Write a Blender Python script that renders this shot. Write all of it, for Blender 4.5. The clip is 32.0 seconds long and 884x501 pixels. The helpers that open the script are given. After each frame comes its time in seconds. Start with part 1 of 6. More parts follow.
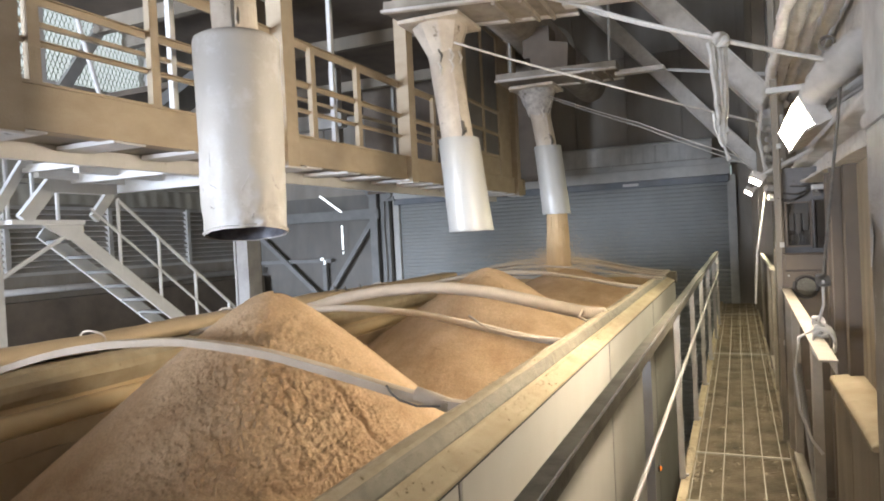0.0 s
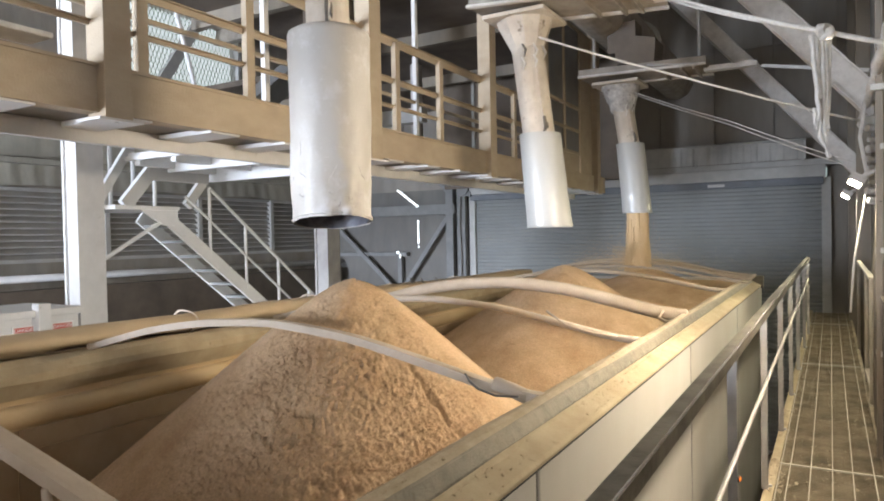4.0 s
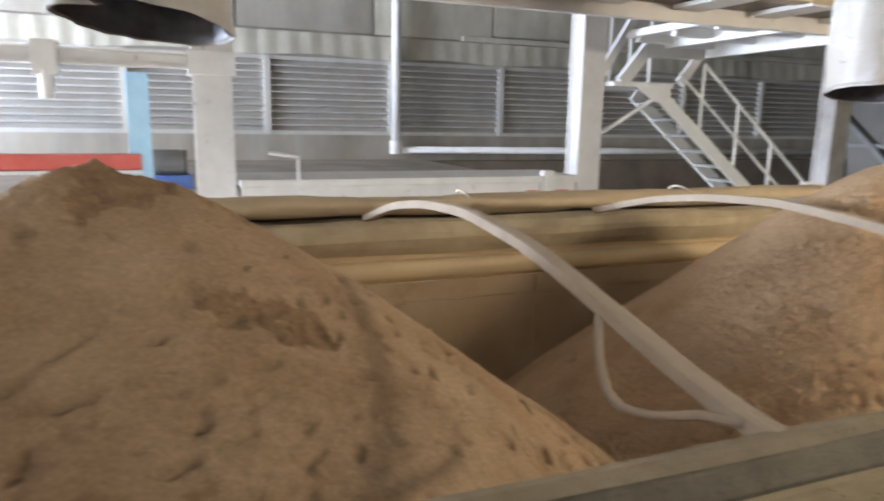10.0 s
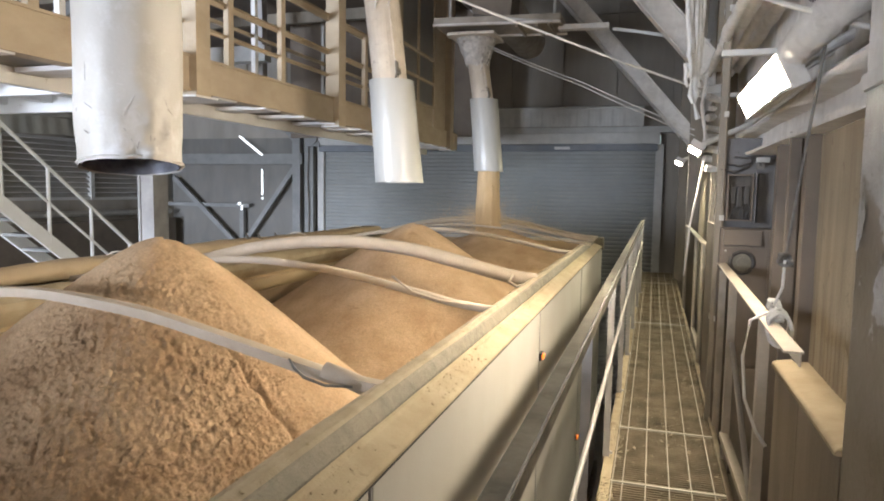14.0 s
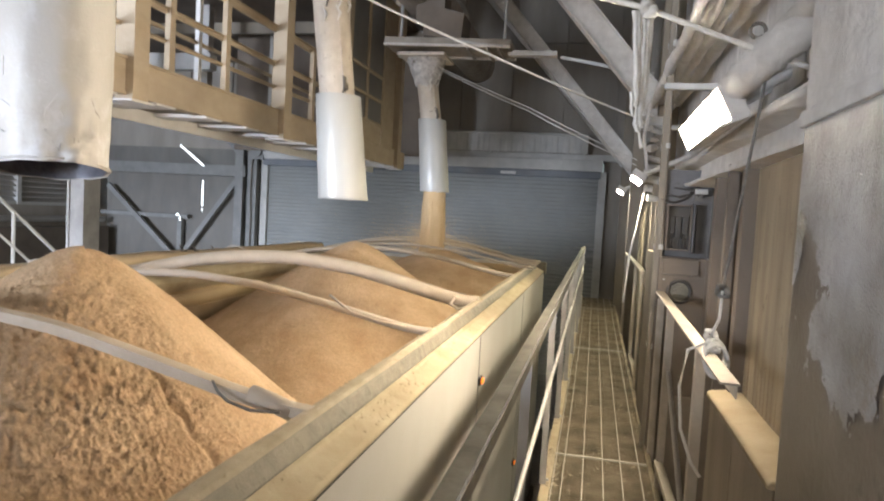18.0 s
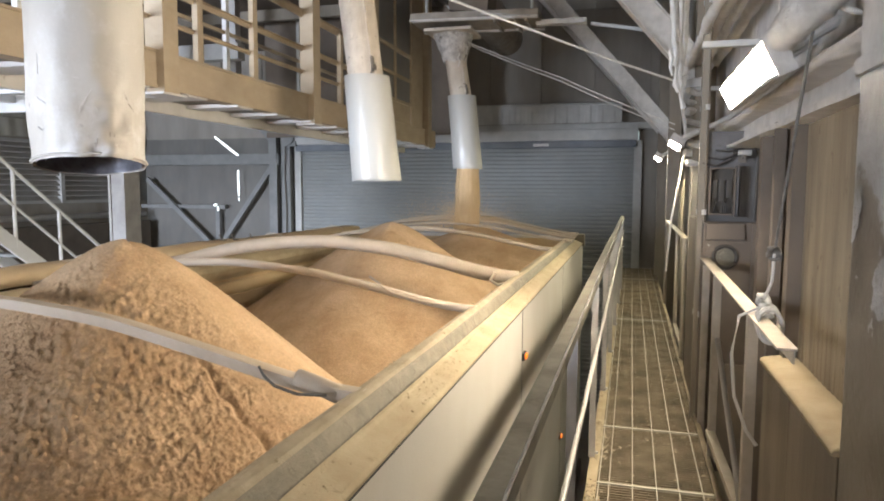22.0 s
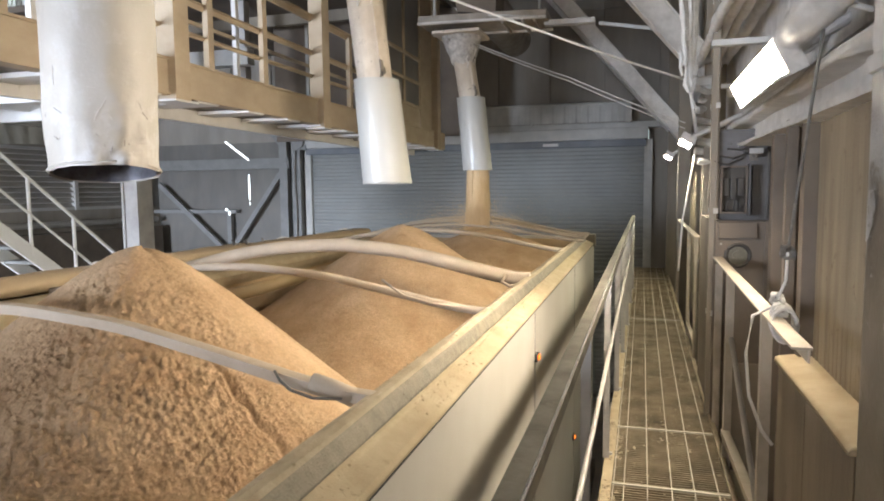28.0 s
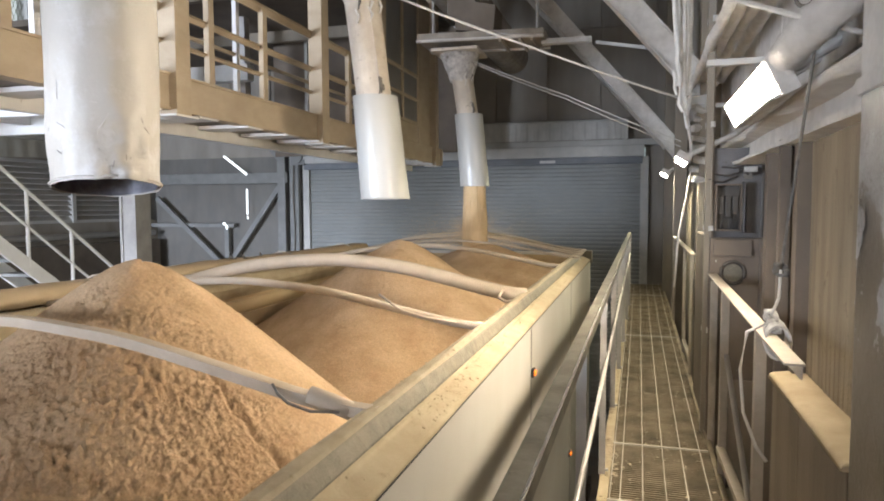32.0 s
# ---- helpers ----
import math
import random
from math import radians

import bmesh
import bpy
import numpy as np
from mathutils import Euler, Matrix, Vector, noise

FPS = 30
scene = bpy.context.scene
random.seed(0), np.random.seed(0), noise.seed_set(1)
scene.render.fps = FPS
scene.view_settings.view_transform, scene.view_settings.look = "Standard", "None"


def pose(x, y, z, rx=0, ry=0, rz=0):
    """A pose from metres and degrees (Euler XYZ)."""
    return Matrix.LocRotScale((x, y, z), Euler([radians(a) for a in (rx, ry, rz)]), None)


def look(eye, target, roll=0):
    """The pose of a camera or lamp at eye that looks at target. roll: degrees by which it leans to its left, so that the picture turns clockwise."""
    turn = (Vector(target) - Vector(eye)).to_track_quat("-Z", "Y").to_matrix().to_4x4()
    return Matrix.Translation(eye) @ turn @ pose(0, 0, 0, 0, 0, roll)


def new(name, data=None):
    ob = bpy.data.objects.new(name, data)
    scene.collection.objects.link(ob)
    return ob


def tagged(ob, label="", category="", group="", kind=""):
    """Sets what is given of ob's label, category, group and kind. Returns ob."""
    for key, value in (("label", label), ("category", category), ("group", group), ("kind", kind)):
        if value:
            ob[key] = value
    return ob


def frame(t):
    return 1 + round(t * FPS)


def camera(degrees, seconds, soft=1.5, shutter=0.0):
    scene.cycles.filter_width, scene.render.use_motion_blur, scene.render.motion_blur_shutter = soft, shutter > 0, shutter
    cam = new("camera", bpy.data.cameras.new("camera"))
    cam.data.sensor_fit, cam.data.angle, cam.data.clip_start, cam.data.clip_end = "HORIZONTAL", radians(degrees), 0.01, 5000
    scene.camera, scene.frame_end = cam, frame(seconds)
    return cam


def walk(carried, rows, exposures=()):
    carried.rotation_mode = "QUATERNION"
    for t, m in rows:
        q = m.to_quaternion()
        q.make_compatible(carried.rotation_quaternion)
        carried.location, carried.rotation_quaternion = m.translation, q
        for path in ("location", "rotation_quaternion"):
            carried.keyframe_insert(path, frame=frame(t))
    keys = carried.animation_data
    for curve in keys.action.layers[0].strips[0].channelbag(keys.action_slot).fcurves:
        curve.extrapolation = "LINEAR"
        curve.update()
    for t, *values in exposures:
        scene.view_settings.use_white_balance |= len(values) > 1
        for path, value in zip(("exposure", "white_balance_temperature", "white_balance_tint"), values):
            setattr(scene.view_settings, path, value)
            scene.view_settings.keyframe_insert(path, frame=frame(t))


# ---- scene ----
cam = camera(66.8, 32.0, soft=1.9, shutter=0.5)
PATH = [
    (0, (0.909, 0.687, 1.361), (0.101, 2.516, 1.322), -2.8),
    (0.5, (0.914, 0.689, 1.351), (0.082, 2.507, 1.32), -2.7),
    (1, (0.923, 0.697, 1.345), (0.113, 2.526, 1.305), -2.6),
    (1.5, (0.915, 0.699, 1.336), (0.095, 2.521, 1.258), -2.3),
    (2, (0.91, 0.697, 1.333), (0.063, 2.506, 1.233), -2.2),
    (2.5, (0.908, 0.684, 1.344), (0.047, 2.488, 1.266), -1.6),
    (3, (0.894, 0.655, 1.35), (-0.036, 2.425, 1.331), -1.5),
    (3.5, (0.892, 0.649, 1.347), (-0.106, 2.382, 1.325), -1.3),
    (5.5, (0.894, 0.658, 1.335), (-0.091, 2.396, 1.248), -0.5),
    (6, (0.887, 0.652, 1.34), (-0.104, 2.387, 1.251), -0.3),
    (6.5, (0.887, 0.653, 1.334), (-0.119, 2.379, 1.248), -0.2),
    (7, (0.892, 0.652, 1.335), (-0.116, 2.378, 1.254), -0.2),
    (7.5, (0.889, 0.649, 1.335), (-0.121, 2.374, 1.26), -0.2),
    (8, (0.877, 0.638, 1.329), (-0.166, 2.343, 1.259), -0.1),
    (8.5, (0.82, 0.578, 1.309), (-0.659, 1.905, 1.079), -1.0),
    (9, (0.762, 0.514, 1.306), (-1.017, 1.383, 1.021), -2.1),
    (9.5, (0.786, 0.49, 1.291), (-1.095, 1.072, 0.94), -1.6),
    (10, (0.782, 0.535, 1.286), (-1.044, 1.258, 0.909), 1.0),
    (10.5, (0.816, 0.598, 1.324), (-0.737, 1.835, 1.082), -0.7),
    (11, (0.847, 0.657, 1.319), (-0.506, 2.123, 1.178), -0.9),
    (11.5, (0.842, 0.736, 1.345), (-0.32, 2.361, 1.243), -0.6),
    (12, (0.81, 0.847, 1.364), (-0.07, 2.641, 1.27), 0.9),
    (12.5, (0.785, 0.935, 1.359), (0.075, 2.802, 1.253), 0.5),
    (13, (0.771, 0.965, 1.358), (0.12, 2.852, 1.238), 1.1),
    (13.5, (0.776, 0.981, 1.347), (0.143, 2.872, 1.193), 1.1),
    (14, (0.772, 1.013, 1.351), (0.176, 2.913, 1.172), 0.9),
    (14.5, (0.766, 1.03, 1.336), (0.175, 2.931, 1.146), 0.4),
    (16.5, (0.745, 1.155, 1.341), (0.268, 3.087, 1.142), 0.1),
    (17, (0.753, 1.079, 1.327), (0.372, 3.031, 1.112), -0.6),
    (17.5, (0.766, 1.078, 1.334), (0.411, 3.036, 1.129), 2.1),
    (18, (0.767, 1.078, 1.349), (0.327, 3.026, 1.235), 3.2),
    (18.5, (0.763, 1.069, 1.35), (0.279, 3.009, 1.296), 1.9),
    (19, (0.768, 1.067, 1.349), (0.29, 3.008, 1.284), 0.7),
    (19.5, (0.769, 1.069, 1.353), (0.31, 3.014, 1.275), -0.3),
    (20, (0.761, 1.075, 1.359), (0.299, 3.019, 1.285), -0.8),
    (20.5, (0.749, 1.099, 1.347), (0.258, 3.036, 1.25), -0.8),
    (21, (0.753, 1.105, 1.342), (0.246, 3.034, 1.196), -0.5),
    (21.5, (0.751, 1.099, 1.345), (0.235, 3.026, 1.196), -0.2),
    (22, (0.75, 1.106, 1.34), (0.21, 3.023, 1.159), 0.2),
    (22.5, (0.747, 1.108, 1.339), (0.231, 3.027, 1.112), 0.9),
    (23, (0.745, 1.106, 1.34), (0.199, 3.018, 1.124), 0.9),
    (23.5, (0.743, 1.102, 1.336), (0.195, 3.014, 1.126), 0.7),
    (24, (0.751, 1.097, 1.341), (0.196, 3.01, 1.159), 0.1),
    (24.5, (0.758, 1.093, 1.343), (0.21, 3.009, 1.178), -0.2),
    (25, (0.755, 1.097, 1.341), (0.233, 3.019, 1.166), -0.5),
    (25.5, (0.749, 1.097, 1.335), (0.244, 3.021, 1.123), -0.4),
    (27.5, (0.744, 1.099, 1.344), (0.172, 3.007, 1.166), -0.9),
    (28, (0.747, 1.096, 1.346), (0.177, 3.005, 1.169), -0.6),
    (28.5, (0.744, 1.093, 1.35), (0.181, 3.006, 1.195), -0.6),
    (29, (0.744, 1.098, 1.339), (0.206, 3.015, 1.157), -0.7),
    (29.5, (0.743, 1.096, 1.337), (0.209, 3.012, 1.132), -0.4),
    (30, (0.748, 1.087, 1.344), (0.203, 3.002, 1.156), -0.3),
    (30.5, (0.752, 1.082, 1.347), (0.198, 2.998, 1.198), -0.3),
    (31, (0.752, 1.076, 1.35), (0.198, 2.994, 1.221), -0.4),
    (31.5, (0.749, 1.076, 1.346), (0.193, 2.993, 1.217), -0.3),
    (32, (0.752, 1.074, 1.347), (0.19, 2.989, 1.216), -0.2),
]
walk(cam, [(t, look(eye, target, roll)) for t, eye, target, roll in PATH])

# ---- light ----
world = bpy.data.worlds.new("world")
scene.world = world
world.use_nodes = True
_nt = world.node_tree
_bg = _nt.nodes["Background"]
_sky = _nt.nodes.new("ShaderNodeTexSky")
_sky.sky_type = "NISHITA"
_sky.sun_disc = False
_sky.sun_elevation, _sky.sun_rotation = radians(35), radians(250)
_nt.links.new(_sky.outputs[0], _bg.inputs[0])
_bg.inputs[1].default_value = 0.12


def area_lamp(name, eye, target, sx, sy, watts, color):
    data = bpy.data.lights.new(name, "AREA")
    data.shape, data.size, data.size_y, data.energy, data.color = "RECTANGLE", sx, sy, watts, color
    ob = new(name, data)
    ob.matrix_world = look(eye, target)
    return ob


scene.view_settings.exposure = 0.0
area_lamp("daylight_dock_gate", (-7.2, -7.6, 0.7), (-6.4, 4.0, 1.5), 4.2, 3.8, 4700, (0.74, 0.83, 1.0))
# fill lamp added behind the camera to brighten the faces towards it
area_lamp("added_fill_from_behind", (-1.6, -8.05, 0.8), (-1.2, 2.0, 1.4), 4.4, 5.6, 300, (1.0, 0.94, 0.89))
LENS_WAY = Vector((-0.895, -0.05, -0.443)).normalized()
SMALL_WAY = Vector((-0.48, -0.25, -0.84)).normalized()
for lamp_name, c, length, h, watts, tone in (
    ("led_light_near", Vector((1.143, 3.85, 1.742)), 0.84, 0.095, 68, (1.0, 0.86, 0.65)),
    ("led_light_mid", Vector((1.05, 6.46, 1.68)), 0.20, 0.07, 32, (1.0, 0.92, 0.66)),
    ("led_light_far", Vector((1.05, 9.97, 1.735)), 0.20, 0.07, 50, (1.0, 0.93, 0.64)),
):
    way = LENS_WAY if length > 0.5 else SMALL_WAY
    area_lamp(lamp_name, c + 0.026 * way, c + 2 * way, length, h, watts, tone)


# ---- helpers of the scene ----


def root_of(ob):
    v = Vector((0, 0, 0))
    while ob is not None:
        v += ob.location
        ob = ob.parent
    return v


def thing(name, base, label, category, group="", kind=""):
    ob = new(name)
    ob.empty_display_size = 0.1
    ob.location = base
    return tagged(ob, label, category, group, kind)


def finish(bm, name, material, smooth=False):
    me = bpy.data.meshes.new(name)
    bm.normal_update()
    bm.to_mesh(me)
    bm.free()
    if smooth:
        me.polygons.foreach_set("use_smooth", [True] * len(me.polygons))
    me.materials.append(material)
    return me


def part(name, bm, material, parent, label="", smooth=False):
    """Links a bmesh, given in world metres, as one mesh under a thing or a part."""
    bmesh.ops.translate(bm, verts=bm.verts, vec=-root_of(parent))
    ob = new(name, finish(bm, name, material, smooth))
    ob.parent = parent
    return tagged(ob, label)


def solid(name, bm, material, label="", category="", kind="", group="", smooth=False):
    """One mesh that is a thing of its own."""
    ob = new(name, finish(bm, name, material, smooth))
    return tagged(ob, label, category, group, kind)


def join(*bms):
    out = bm_new()
    for b in bms:
        me = bpy.data.meshes.new("tmp")
        b.to_mesh(me)
        b.free()
        out.from_mesh(me)
        bpy.data.meshes.remove(me)
    return out


def bm_new():
    return bmesh.new()


def box(x0, y0, z0, x1, y1, z1, bev=0.0, m=None):
    bm = bm_new()
    bmesh.ops.create_cube(bm, size=1.0, matrix=Matrix.LocRotScale(((x0 + x1) / 2, (y0 + y1) / 2, (z0 + z1) / 2), None, (abs(x1 - x0), abs(y1 - y0), abs(z1 - z0))))
    if bev:
        bmesh.ops.bevel(bm, geom=bm.edges[:], offset=bev, segments=2, affect="EDGES", profile=0.7)
    if m is not None:
        bmesh.ops.transform(bm, matrix=m, verts=bm.verts)
    return bm


def rod(p, q, r, n=10, r2=None, caps=True):
    p, q = Vector(p), Vector(q)
    bm = bm_new()
    d = q - p
    m = Matrix.Translation((p + q) / 2) @ d.to_track_quat("Z", "Y").to_matrix().to_4x4()
    bmesh.ops.create_cone(bm, cap_ends=caps, cap_tris=False, segments=n, radius1=r, radius2=r if r2 is None else r2, depth=d.length, matrix=m)
    return bm


def bar(p, q, w, h, bev=0.0, up=(0, 0, 1)):
    """A rectangular bar from p to q, w across and h along up."""
    p, q = Vector(p), Vector(q)
    d = (q - p).normalized()
    side = d.cross(Vector(up)).normalized()
    top = side.cross(d)
    m = Matrix((side, d, top)).transposed().to_4x4()
    m.translation = (p + q) / 2
    bm = bm_new()
    bmesh.ops.create_cube(bm, size=1.0, matrix=m @ Matrix.Diagonal((w, (q - p).length, h, 1)))
    if bev:
        bmesh.ops.bevel(bm, geom=bm.edges[:], offset=bev, segments=2, affect="EDGES", profile=0.7)
    return bm


def tube(points, r, n=8, closed_ends=True, flat=1.0, turn=0.0, sharp=False):
    """A round tube along points; r may be a list."""
    pts = [Vector(p) for p in points]
    bm = bm_new()
    rings = []
    for i, p in enumerate(pts):
        d = (pts[min(i + 1, len(pts) - 1)] - pts[max(i - 1, 0)]).normalized()
        ref = Vector((0, 0, 1)) if abs(d.z) < 0.9 else Vector((1, 0, 0))
        a = d.cross(ref).normalized()
        b = a.cross(d).normalized()
        rr = r[i] if isinstance(r, (list, tuple)) else r
        ring = []
        for k in range(n):
            u, v = math.cos(turn + 2 * math.pi * k / n), math.sin(turn + 2 * math.pi * k / n)
            if sharp:
                u, v = max(-0.92, min(0.92, 1.25 * u)), max(-0.92, min(0.92, 2.1 * v))
            ring.append(bm.verts.new(p + rr * (u * a + flat * v * b)))
        rings.append(ring)
    for u, v in zip(rings, rings[1:]):
        for k in range(n):
            bm.faces.new((u[k], u[(k + 1) % n], v[(k + 1) % n], v[k]))
    if closed_ends:
        bm.faces.new(rings[0][::-1])
        bm.faces.new(rings[-1])
    bmesh.ops.recalc_face_normals(bm, faces=bm.faces)
    return bm


def extrude_profile(pts, axis_vec, closed=True):
    """A prism from a ring of points, moved by axis_vec."""
    bm = bm_new()
    a = [bm.verts.new(p) for p in pts]
    v = Vector(axis_vec)
    b = [bm.verts.new(Vector(p) + v) for p in pts]
    n = len(pts)
    for i in range(n if closed else n - 1):
        bm.faces.new((a[i], a[(i + 1) % n], b[(i + 1) % n], b[i]))
    if closed:
        bm.faces.new(a[::-1])
        bm.faces.new(b)
    bmesh.ops.recalc_face_normals(bm, faces=bm.faces)
    return bm


# ---- materials ----


def material(name, c1, c2, rough=0.6, metal=0.0, scale=6.0, bump=0.15, grain=80.0, dust=0.0, gdetail=3, bdist=0.01, speck=0.0, dust_color=(0.52, 0.40, 0.26), streak=0.0, rust=0.0, rust_color=(0.10, 0.07, 0.05), rust_scale=9.0, rust_detail=8):
    m = bpy.data.materials.new(name)
    m.use_nodes = True
    nt = m.node_tree
    nd, ln = nt.nodes, nt.links
    bsdf = nd["Principled BSDF"]
    bsdf.inputs["Metallic"].default_value = metal
    geo = nd.new("ShaderNodeNewGeometry")
    n1 = nd.new("ShaderNodeTexNoise")
    n1.inputs["Scale"].default_value, n1.inputs["Detail"].default_value, n1.inputs["Roughness"].default_value = scale, 6, 0.62
    src = geo.outputs["Position"]
    if streak:
        mp = nd.new("ShaderNodeMapping")
        mp.inputs["Scale"].default_value = (1, 1, streak)
        ln.new(src, mp.inputs["Vector"])
        ln.new(mp.outputs[0], n1.inputs["Vector"])
    else:
        ln.new(src, n1.inputs["Vector"])
    n2 = nd.new("ShaderNodeTexNoise")
    n2.inputs["Scale"].default_value, n2.inputs["Detail"].default_value, n2.inputs["Roughness"].default_value = grain, gdetail, 0.5 + 0.03 * gdetail
    ln.new(src, n2.inputs["Vector"])
    ramp = nd.new("ShaderNodeMapRange")
    ramp.inputs["From Min"].default_value, ramp.inputs["From Max"].default_value = 0.32, 0.68
    ln.new(n1.outputs["Fac"], ramp.inputs["Value"])
    mix = nd.new("ShaderNodeMix")
    mix.data_type = "RGBA"
    mix.inputs["A"].default_value, mix.inputs["B"].default_value = (*c1, 1), (*c2, 1)
    ln.new(ramp.outputs[0], mix.inputs["Factor"])
    col = mix.outputs["Result"]
    if speck:
        n4 = nd.new("ShaderNodeTexNoise")
        n4.inputs["Scale"].default_value, n4.inputs["Detail"].default_value, n4.inputs["Roughness"].default_value = 95, 5, 0.65
        ln.new(src, n4.inputs["Vector"])
        r4 = nd.new("ShaderNodeMapRange")
        r4.inputs["From Min"].default_value, r4.inputs["From Max"].default_value = 0.3, 0.7
        r4.inputs["To Min"].default_value, r4.inputs["To Max"].default_value = 1 - speck, 1 + speck
        ln.new(n4.outputs["Fac"], r4.inputs["Value"])
        m4 = nd.new("ShaderNodeVectorMath")
        m4.operation = "SCALE"
        ln.new(col, m4.inputs[0])
        ln.new(r4.outputs[0], m4.inputs["Scale"])
        col = m4.outputs[0]
    if rust:
        n3 = nd.new("ShaderNodeTexNoise")
        n3.inputs["Scale"].default_value, n3.inputs["Detail"].default_value, n3.inputs["Roughness"].default_value = rust_scale, rust_detail, 0.75
        ln.new(src, n3.inputs["Vector"])
        r3 = nd.new("ShaderNodeMapRange")
        r3.inputs["From Min"].default_value, r3.inputs["From Max"].default_value = 0.66 - 0.2 * rust, 0.72 - 0.1 * rust
        ln.new(n3.outputs["Fac"], r3.inputs["Value"])
        mx = nd.new("ShaderNodeMix")
        mx.data_type = "RGBA"
        mx.inputs["B"].default_value = (*rust_color, 1)
        ln.new(r3.outputs[0], mx.inputs["Factor"])
        ln.new(col, mx.inputs["A"])
        col = mx.outputs["Result"]
    if dust:
        sep = nd.new("ShaderNodeSeparateXYZ")
        ln.new(geo.outputs["Normal"], sep.inputs[0])
        up = nd.new("ShaderNodeMapRange")
        up.inputs["From Min"].default_value, up.inputs["From Max"].default_value = -0.6, 0.9
        up.inputs["To Min"].default_value, up.inputs["To Max"].default_value = 0.25 * dust, dust
        ln.new(sep.outputs["Z"], up.inputs["Value"])
        nz = nd.new("ShaderNodeTexNoise")
        nz.inputs["Scale"].default_value, nz.inputs["Detail"].default_value = 3.5, 7
        ln.new(src, nz.inputs["Vector"])
        rz = nd.new("ShaderNodeMapRange")
        rz.inputs["From Min"].default_value, rz.inputs["From Max"].default_value = 0.3, 0.62
        rz.inputs["To Min"].default_value = 0.35
        ln.new(nz.outputs["Fac"], rz.inputs["Value"])
        mul = nd.new("ShaderNodeMath")
        mul.operation = "MULTIPLY"
        ln.new(up.outputs[0], mul.inputs[0])
        ln.new(rz.outputs[0], mul.inputs[1])
        md = nd.new("ShaderNodeMix")
        md.data_type = "RGBA"
        md.inputs["B"].default_value = (*dust_color, 1)
        ln.new(mul.outputs[0], md.inputs["Factor"])
        ln.new(col, md.inputs["A"])
        col = md.outputs["Result"]
        rr = nd.new("ShaderNodeMapRange")
        rr.inputs["To Min"].default_value, rr.inputs["To Max"].default_value = rough, 0.95
        ln.new(mul.outputs[0], rr.inputs["Value"])
        ln.new(rr.outputs[0], bsdf.inputs["Roughness"])
    else:
        bsdf.inputs["Roughness"].default_value = rough
    ln.new(col, bsdf.inputs["Base Color"])
    bp = nd.new("ShaderNodeBump")
    bp.inputs["Strength"].default_value, bp.inputs["Distance"].default_value = bump, bdist
    ln.new(n2.outputs["Fac"], bp.inputs["Height"])
    ln.new(bp.outputs[0], bsdf.inputs["Normal"])
    return m


def glow(name, color, strength):
    m = bpy.data.materials.new(name)
    m.use_nodes = True
    b = m.node_tree.nodes["Principled BSDF"]
    b.inputs["Base Color"].default_value = (*color, 1)
    b.inputs["Emission Color"].default_value = (*color, 1)
    b.inputs["Emission Strength"].default_value = strength
    return m


BRAN = material("bran_meal", (0.48, 0.31, 0.168), (0.655, 0.462, 0.28), 0.95, scale=3.5, bump=0.8, grain=140, gdetail=8, bdist=0.014, speck=0.17, rust=0.24, rust_color=(0.44, 0.285, 0.152), rust_scale=5.5, rust_detail=5)
BRANDAMP = material("freshly_broken_bran", (0.37, 0.225, 0.115), (0.50, 0.325, 0.18), 0.95, scale=9, bump=0.8, grain=140, gdetail=8, bdist=0.014, speck=0.2)
TRAILER = material("trailer_white_panel", (0.53, 0.515, 0.465), (0.59, 0.572, 0.52), 0.35, scale=2, bump=0.05, dust=0.25, streak=0.3)
RIM = material("trailer_rim_dusty_aluminium", (0.115, 0.105, 0.082), (0.215, 0.197, 0.152), 0.55, metal=0.2, scale=16, bump=0.5, grain=160, gdetail=6, dust=0.22, rust=0.55, rust_color=(0.10, 0.085, 0.06), rust_scale=34)
LIP = material("bran_dust_lip", (0.334, 0.272, 0.18), (0.435, 0.359, 0.251), 0.95, scale=14, bump=0.5, grain=170, gdetail=7, rust=0.2, rust_color=(0.30, 0.24, 0.16), rust_scale=30)
# bran stains, plus the shade low between the heaps as a browner base
LINERLOW = material("shade_browned_liner_sheet", (0.30, 0.205, 0.11), (0.40, 0.30, 0.185), 0.5, metal=0.1, scale=3, bump=0.1, dust=0.2, rust=0.4, rust_color=(0.28, 0.17, 0.08), rust_scale=2.2)
LINER = material("trailer_inner_wall", (0.47, 0.34, 0.18), (0.57, 0.43, 0.245), 0.5, metal=0.1, scale=2, bump=0.1, dust=0.3, streak=0.25)
BOW = material("dusty_bow_tube", (0.40, 0.335, 0.265), (0.50, 0.43, 0.35), 0.8, scale=8, bump=0.2, dust=0.4)
TARP = material("dusty_tarp", (0.40, 0.31, 0.20), (0.52, 0.41, 0.27), 0.85, scale=5, bump=0.4, dust=0.7)
WHITE = material("dusty_white_paint", (0.58, 0.572, 0.562), (0.70, 0.69, 0.68), 0.6, scale=5, bump=0.25, dust=0.3, rust=0.15, dust_color=(0.66, 0.60, 0.53))
# the white paint brightened for the stairs, in place of missing light
STAIRWHITE = material("brightened_white_stair_paint", (0.74, 0.74, 0.73), (0.82, 0.82, 0.81), 0.5, scale=5, bump=0.15, dust=0.1, rust=0.1, rust_color=(0.55, 0.53, 0.50), dust_color=(0.66, 0.60, 0.53))
SPOUT = material("white_sleeve_metal", (0.373, 0.362, 0.34), (0.446, 0.429, 0.397), 0.45, scale=3, bump=0.12, dust=0.25, rust=0.75, rust_color=(0.50, 0.50, 0.50), rust_scale=5)
